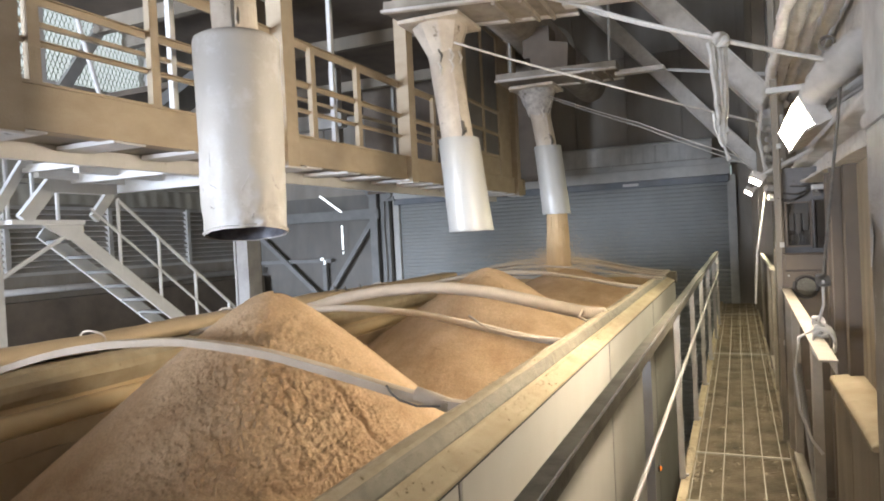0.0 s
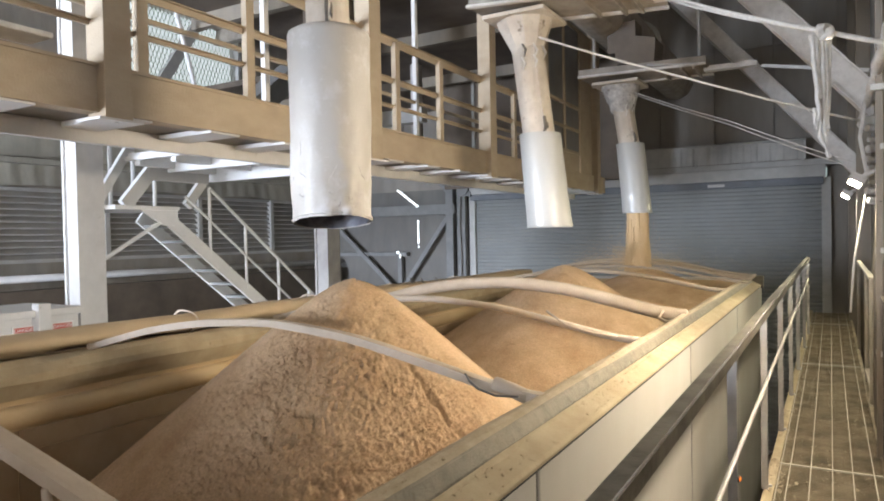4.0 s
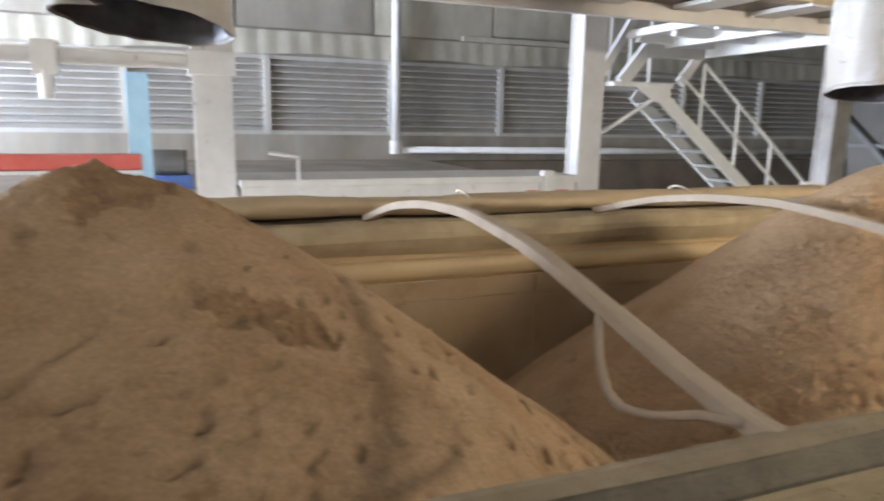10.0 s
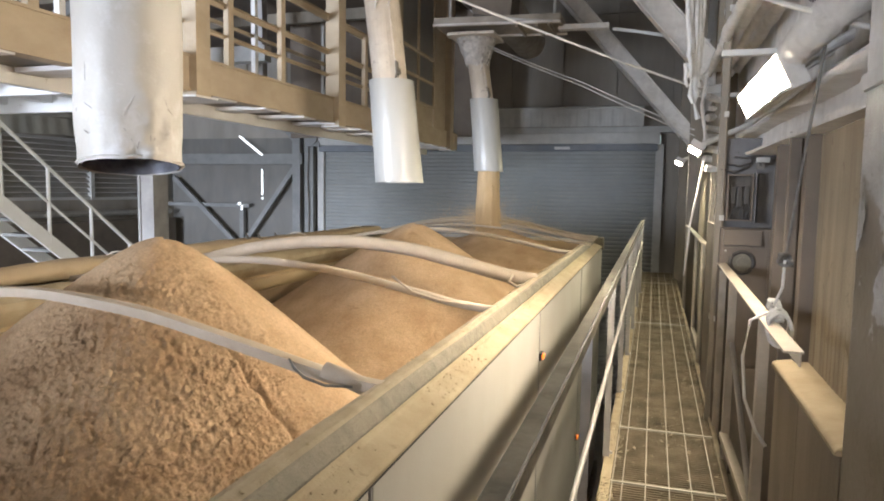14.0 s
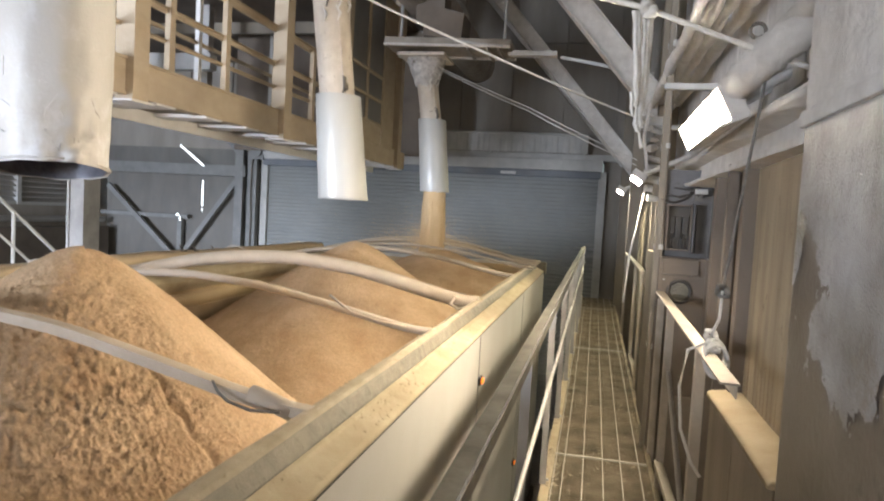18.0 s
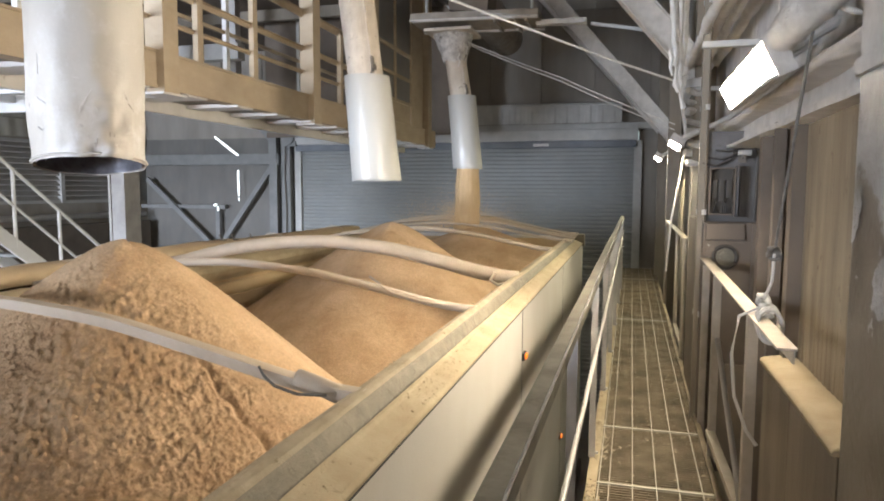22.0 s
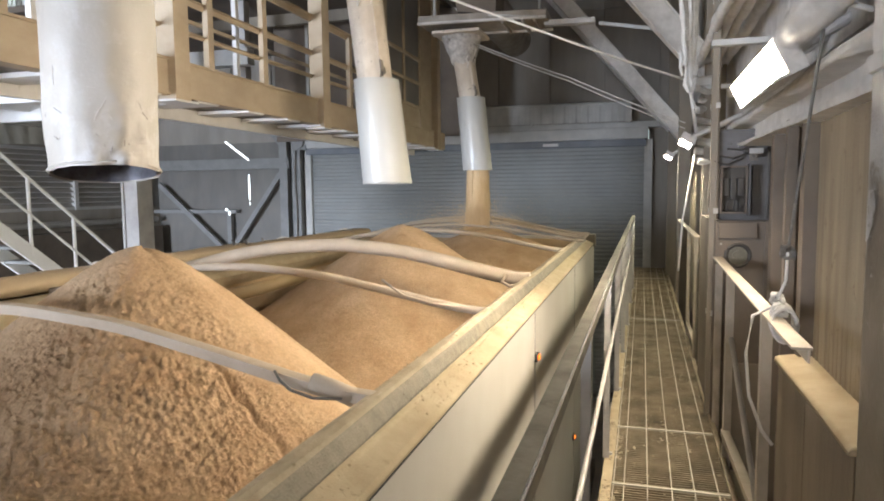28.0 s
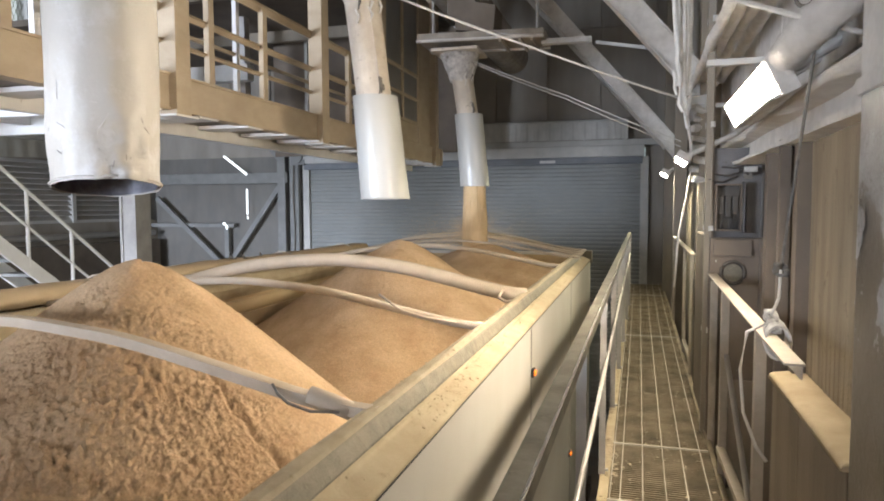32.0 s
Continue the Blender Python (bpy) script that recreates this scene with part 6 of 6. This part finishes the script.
# floodlight
def floodlight(c, length, h, label, lens=LAMPGLOW):
    x, y, z = c
    l = thing("floodlight", c, label, "light", "floodlights")
    nrm = LENS_WAY if length > 0.5 else SMALL_WAY.normalized()
    c0 = Vector(c) - 0.036 * nrm
    part("housing", bar(c0 - Vector((0, length / 2 + 0.02, 0)), c0 + Vector((0, length / 2 + 0.02, 0)), h + 0.03, 0.06, 0.008, up=tuple(nrm)), CRUST, l)
    part("lens", bar(Vector(c) - Vector((0, length / 2, 0)), Vector(c) + Vector((0, length / 2, 0)), h, 0.034, 0.004, up=tuple(nrm)), lens, l, "glowing white lens")
    # visor added below the lens to keep its spill off the wall beam
    dn = Vector((-nrm.z, 0, nrm.x))
    cv_ = Vector(c) + dn * (h / 2 + 0.007) + 0.004 * nrm
    part("added_spill_visor", bar(cv_ - Vector((0, length / 2 + 0.01, 0)), cv_ + Vector((0, length / 2 + 0.01, 0)), 0.01, 0.046, 0, up=tuple(nrm)), CRUST, l)
    for dy in (-0.1, 0.2 * length):
        part("arm", rod((x + 0.05, y + dy, z + 0.04), (1.45, y + dy, z + 0.2), 0.018, 8), CRUST, l)
    if length > 0.5:
        ya = y - length / 2
        arm = [(1.165, ya + 0.06, z + 0.045), (1.185, ya - 0.02, z + 0.075), (1.22, ya - 0.10, z + 0.115), (1.27, ya - 0.17, z + 0.16), (1.33, ya - 0.22, z + 0.20), (1.46, ya - 0.26, z + 0.23)]
        fine = []
        for p, q in zip(arm, arm[1:]):
            fine += [tuple(Vector(p).lerp(Vector(q), u / 6)) for u in range(6)]
        part("knuckle", tube(fine + [arm[-1]], [0.040 + 0.020 * math.sin(math.pi * k / 30) + 0.010 * noise.noise((k * 0.7, 3.0, 1.0)) + 0.006 * noise.noise((k * 2.1, 5.0, 1.0)) for k in range(31)], 14), CRUST, l, "dust-caked swivel arm", smooth=True)
        part("hook_ring", tube([(1.205 + 0.022 * math.cos(a), ya - 0.135, z + 0.205 + 0.022 * math.sin(a)) for a in [i * 0.4 for i in range(17)]], 0.006, 6), DARK, l, "dark steel hook ring")
    return l


floodlight((1.143, 3.85, 1.742), 0.86, 0.10, "lit long white floodlight on a dusty arm")
floodlight((1.05, 6.46, 1.68), 0.21, 0.08, "small lit floodlight further along the wall")
floodlight((1.05, 9.97, 1.735), 0.21, 0.08, "small lit floodlight at the far end")

# ---- ropes ----
def rope(pts, r, label, knots=(), mat=None):
    mat = mat or ROPE
    t = thing("rope", pts[0], label, "rope")
    fine = []
    for a, b in zip(pts, pts[1:]):
        for k in range(8):
            u = k / 8
            fine.append((a[0] + (b[0] - a[0]) * u, a[1] + (b[1] - a[1]) * u, a[2] + (b[2] - a[2]) * u - 0.02 * math.sin(math.pi * u) * (Vector(b) - Vector(a)).length / 3))
    fine.append(pts[-1])
    part("line", tube(fine, r, 7), mat, t, smooth=True)
    for c in knots:
        part("knot", join(*[tube([(c[0] + 0.018 * math.cos(a + j), c[1] + 0.014 * math.sin(2 * a + j), c[2] + 0.018 * math.sin(a + 0.5 * j)) for a in [i * 0.45 for i in range(15)]], r * 1.2, 6) for j in range(3)]), mat, t, smooth=True)
    return t


K = (0.882, 3.235, 2.0)
rope([(-0.45, 5.45, 3.12), (0.216, 4.343, 2.56), K, (1.2, 3.27, 1.89), (1.36, 3.29, 1.84)], 0.0085, "pale dusty rope tied across to the wall", [K])
rope([(-0.32, 5.45, 3.10), (0.25, 4.36, 2.53), K], 0.007, "second strand of pale dusty rope")
tail = thing("rope_tail", K, "frayed rope ends hanging from a knot", "rope")
for k in range(5):
    rng = random.Random(80 + k)
    x0 = (-0.040, -0.030, -0.012, 0.004, 0.012)[k]
    n = (9, 7, 11, 10, 8)[k]
    pts = [(K[0] + x0 * (1 - 0.07 * j) + 0.0025 * rng.uniform(-1, 1), K[1] + 0.008 * k + 0.003 * rng.uniform(-1, 1), K[2] - 0.005 - 0.036 * j) for j in range(n)]
    part("strand", tube(pts, [0.0075 + 0.0035 * rng.random() for _ in pts], 6), TAILROPE, tail, smooth=True)
part("frayed_end", join(*[tube([(K[0] - 0.035 + 0.010 * j + 0.004 * math.sin(2.1 * i + 3 * j) + 0.003 * i, K[1] + 0.006 * j, K[2] - 0.25 - 0.024 * i) for i in range(4 + 2 * (j % 3))], [0.0065 + 0.003 * math.sin(1.7 * i + j) for i in range(4 + 2 * (j % 3))], 6) for j in range(4)]), TAILROPE, tail)
rope([(-1.0, 5.42, 2.83), (0.0, 6.0, 2.49), (1.10, 6.6, 2.15)], 0.009, "pale rope from a spout to the wall post")
rope([(-0.93, 8.0, 2.86), (0.1, 7.3, 2.35), (1.05, 6.55, 1.84)], 0.004, "thin pale cord from the far spout")
rope([(-0.93, 8.02, 2.84), (0.1, 7.32, 2.32), (1.05, 6.57, 1.80)], 0.0035, "thin pale cord from the far spout")
rope([(1.262, 3.33, 1.95), (1.215, 3.33, 1.53), (1.172, 3.33, 1.15)], 0.005, "dark pull cord hanging beside the floodlight", [(1.172, 3.33, 1.15)], CORD)
HK = (1.16, 3.40, 0.995)
coil = rope([(1.172, 3.33, 1.15), (1.175, 3.36, 1.06), HK], 0.0048, "rope tied round the guard rail in loops", [HK, (1.165, 3.38, 0.965)])
for k in range(4):
    part("loop", tube([(1.165 + 0.035 * math.cos(a) + 0.004 * k, 3.30 + 0.04 * k + 0.01 * math.sin(a), 0.93 + 0.05 * math.sin(a)) for a in [i * 0.42 for i in range(16)]], 0.006, 6), ROPE, coil, smooth=True)
part("loose_loop", tube([(1.155, 3.42, 0.97), (1.10, 3.46, 0.93), (1.085, 3.48, 0.80), (1.095, 3.46, 0.66), (1.13, 3.42, 0.56), (1.16, 3.40, 0.52)], 0.0055, 6), ROPE, coil, smooth=True)
rope([(1.12, 6.5, 1.60), (1.085, 6.5, 1.36), (1.045, 6.5, 1.12), (1.02, 6.5, 0.72)], 0.008, "white cord hanging from the small floodlight")

# ---- roof steel ----
def roof_bar(p, q, w, h, label):
    o = thing("brace", p, label, "brace", "roof braces", "structure")
    d = Vector(q) - Vector(p)
    up = (0, 1, 0)
    back = Vector((0, -0.05, 0))
    part("web", bar(Vector(p) + back, Vector(q) + back, w, 0.016, 0, up), CRUST, o)
    sd = d.normalized().cross(Vector(up)).normalized()
    part("flange", bar(Vector(p) + sd * (w * 0.5 + 0.007), Vector(q) + sd * (w * 0.5 + 0.007), 0.012, h * 1.4, 0, up), CRUST, o)
    part("flange", bar(Vector(p) - sd * (w * 0.5 + 0.007), Vector(q) - sd * (w * 0.5 + 0.007), 0.012, h * 1.4, 0, up), CRUST, o)


roof_bar((1.24, 6.6, 2.20), (-1.3, 6.6, 5.2), 0.16, 0.12, "dusty steel knee brace under the roof")
roof_bar((1.3, 10.0, 1.92), (-1.5, 10.0, 5.2), 0.15, 0.12, "dusty steel knee brace under the roof")
roof_bar((1.3, 13.25, 2.25), (-1.5, 13.25, 5.45), 0.13, 0.10, "dusty steel knee brace under the roof")
roof_bar((1.3, 3.0, 2.5), (0.2, 3.0, 4.2), 0.15, 0.12, "dusty steel knee brace under the roof")
for y in (3.0, 6.6, 10.0):
    solid("roof_beam", join(box(-9.6, y - 0.09, 5.2, 1.45, y + 0.09, 5.22), box(-9.6, y - 0.01, 5.22, 1.45, y + 0.01, 5.5), box(-9.6, y - 0.09, 5.5, 1.45, y + 0.09, 5.52)), TROUGH, "dusty grey-brown roof beam", "beam", "structure")
solid("strut", bar((0.32, 8.05, 2.98), (1.2, 7.6, 2.72), 0.03, 0.03), GREYST, "thin dusty steel strut", "strut", "structure")
solid("gusset_plate", box(1.10, 6.45, 2.10, 1.26, 6.62, 2.16, 0.006), GREYST, "dusty gusset plate at a brace foot", "plate", "structure")


def motions():
    for k, s in enumerate(STRANDS):
        m0 = s.matrix_basis.copy()
        c = Matrix.Translation(Vector((-0.95, 8.15, 0)) - Vector((stream.location.x, stream.location.y, 0)))
        rows = []
        for j in range(65):
            t = j * 0.5
            turn = (1 if k % 2 else -1) * (38 + 7 * k) * j
            drop = -0.03 + 0.03 * math.sin(1.9 * j + 1.3 * k)
            rows.append((t, c @ pose(0, 0, drop, 0, 0, turn) @ c.inverted()))
        walk(s, rows)
    walk(dust_cloud, [(0.5 * j, pose(-0.95 + 0.03 * math.sin(0.7 * j), 8.05 + 0.03 * math.sin(0.53 * j + 1), 0.86 + 0.02 * math.sin(0.9 * j), 0, 0, 4 * math.sin(0.31 * j))) for j in range(65)])


motions()
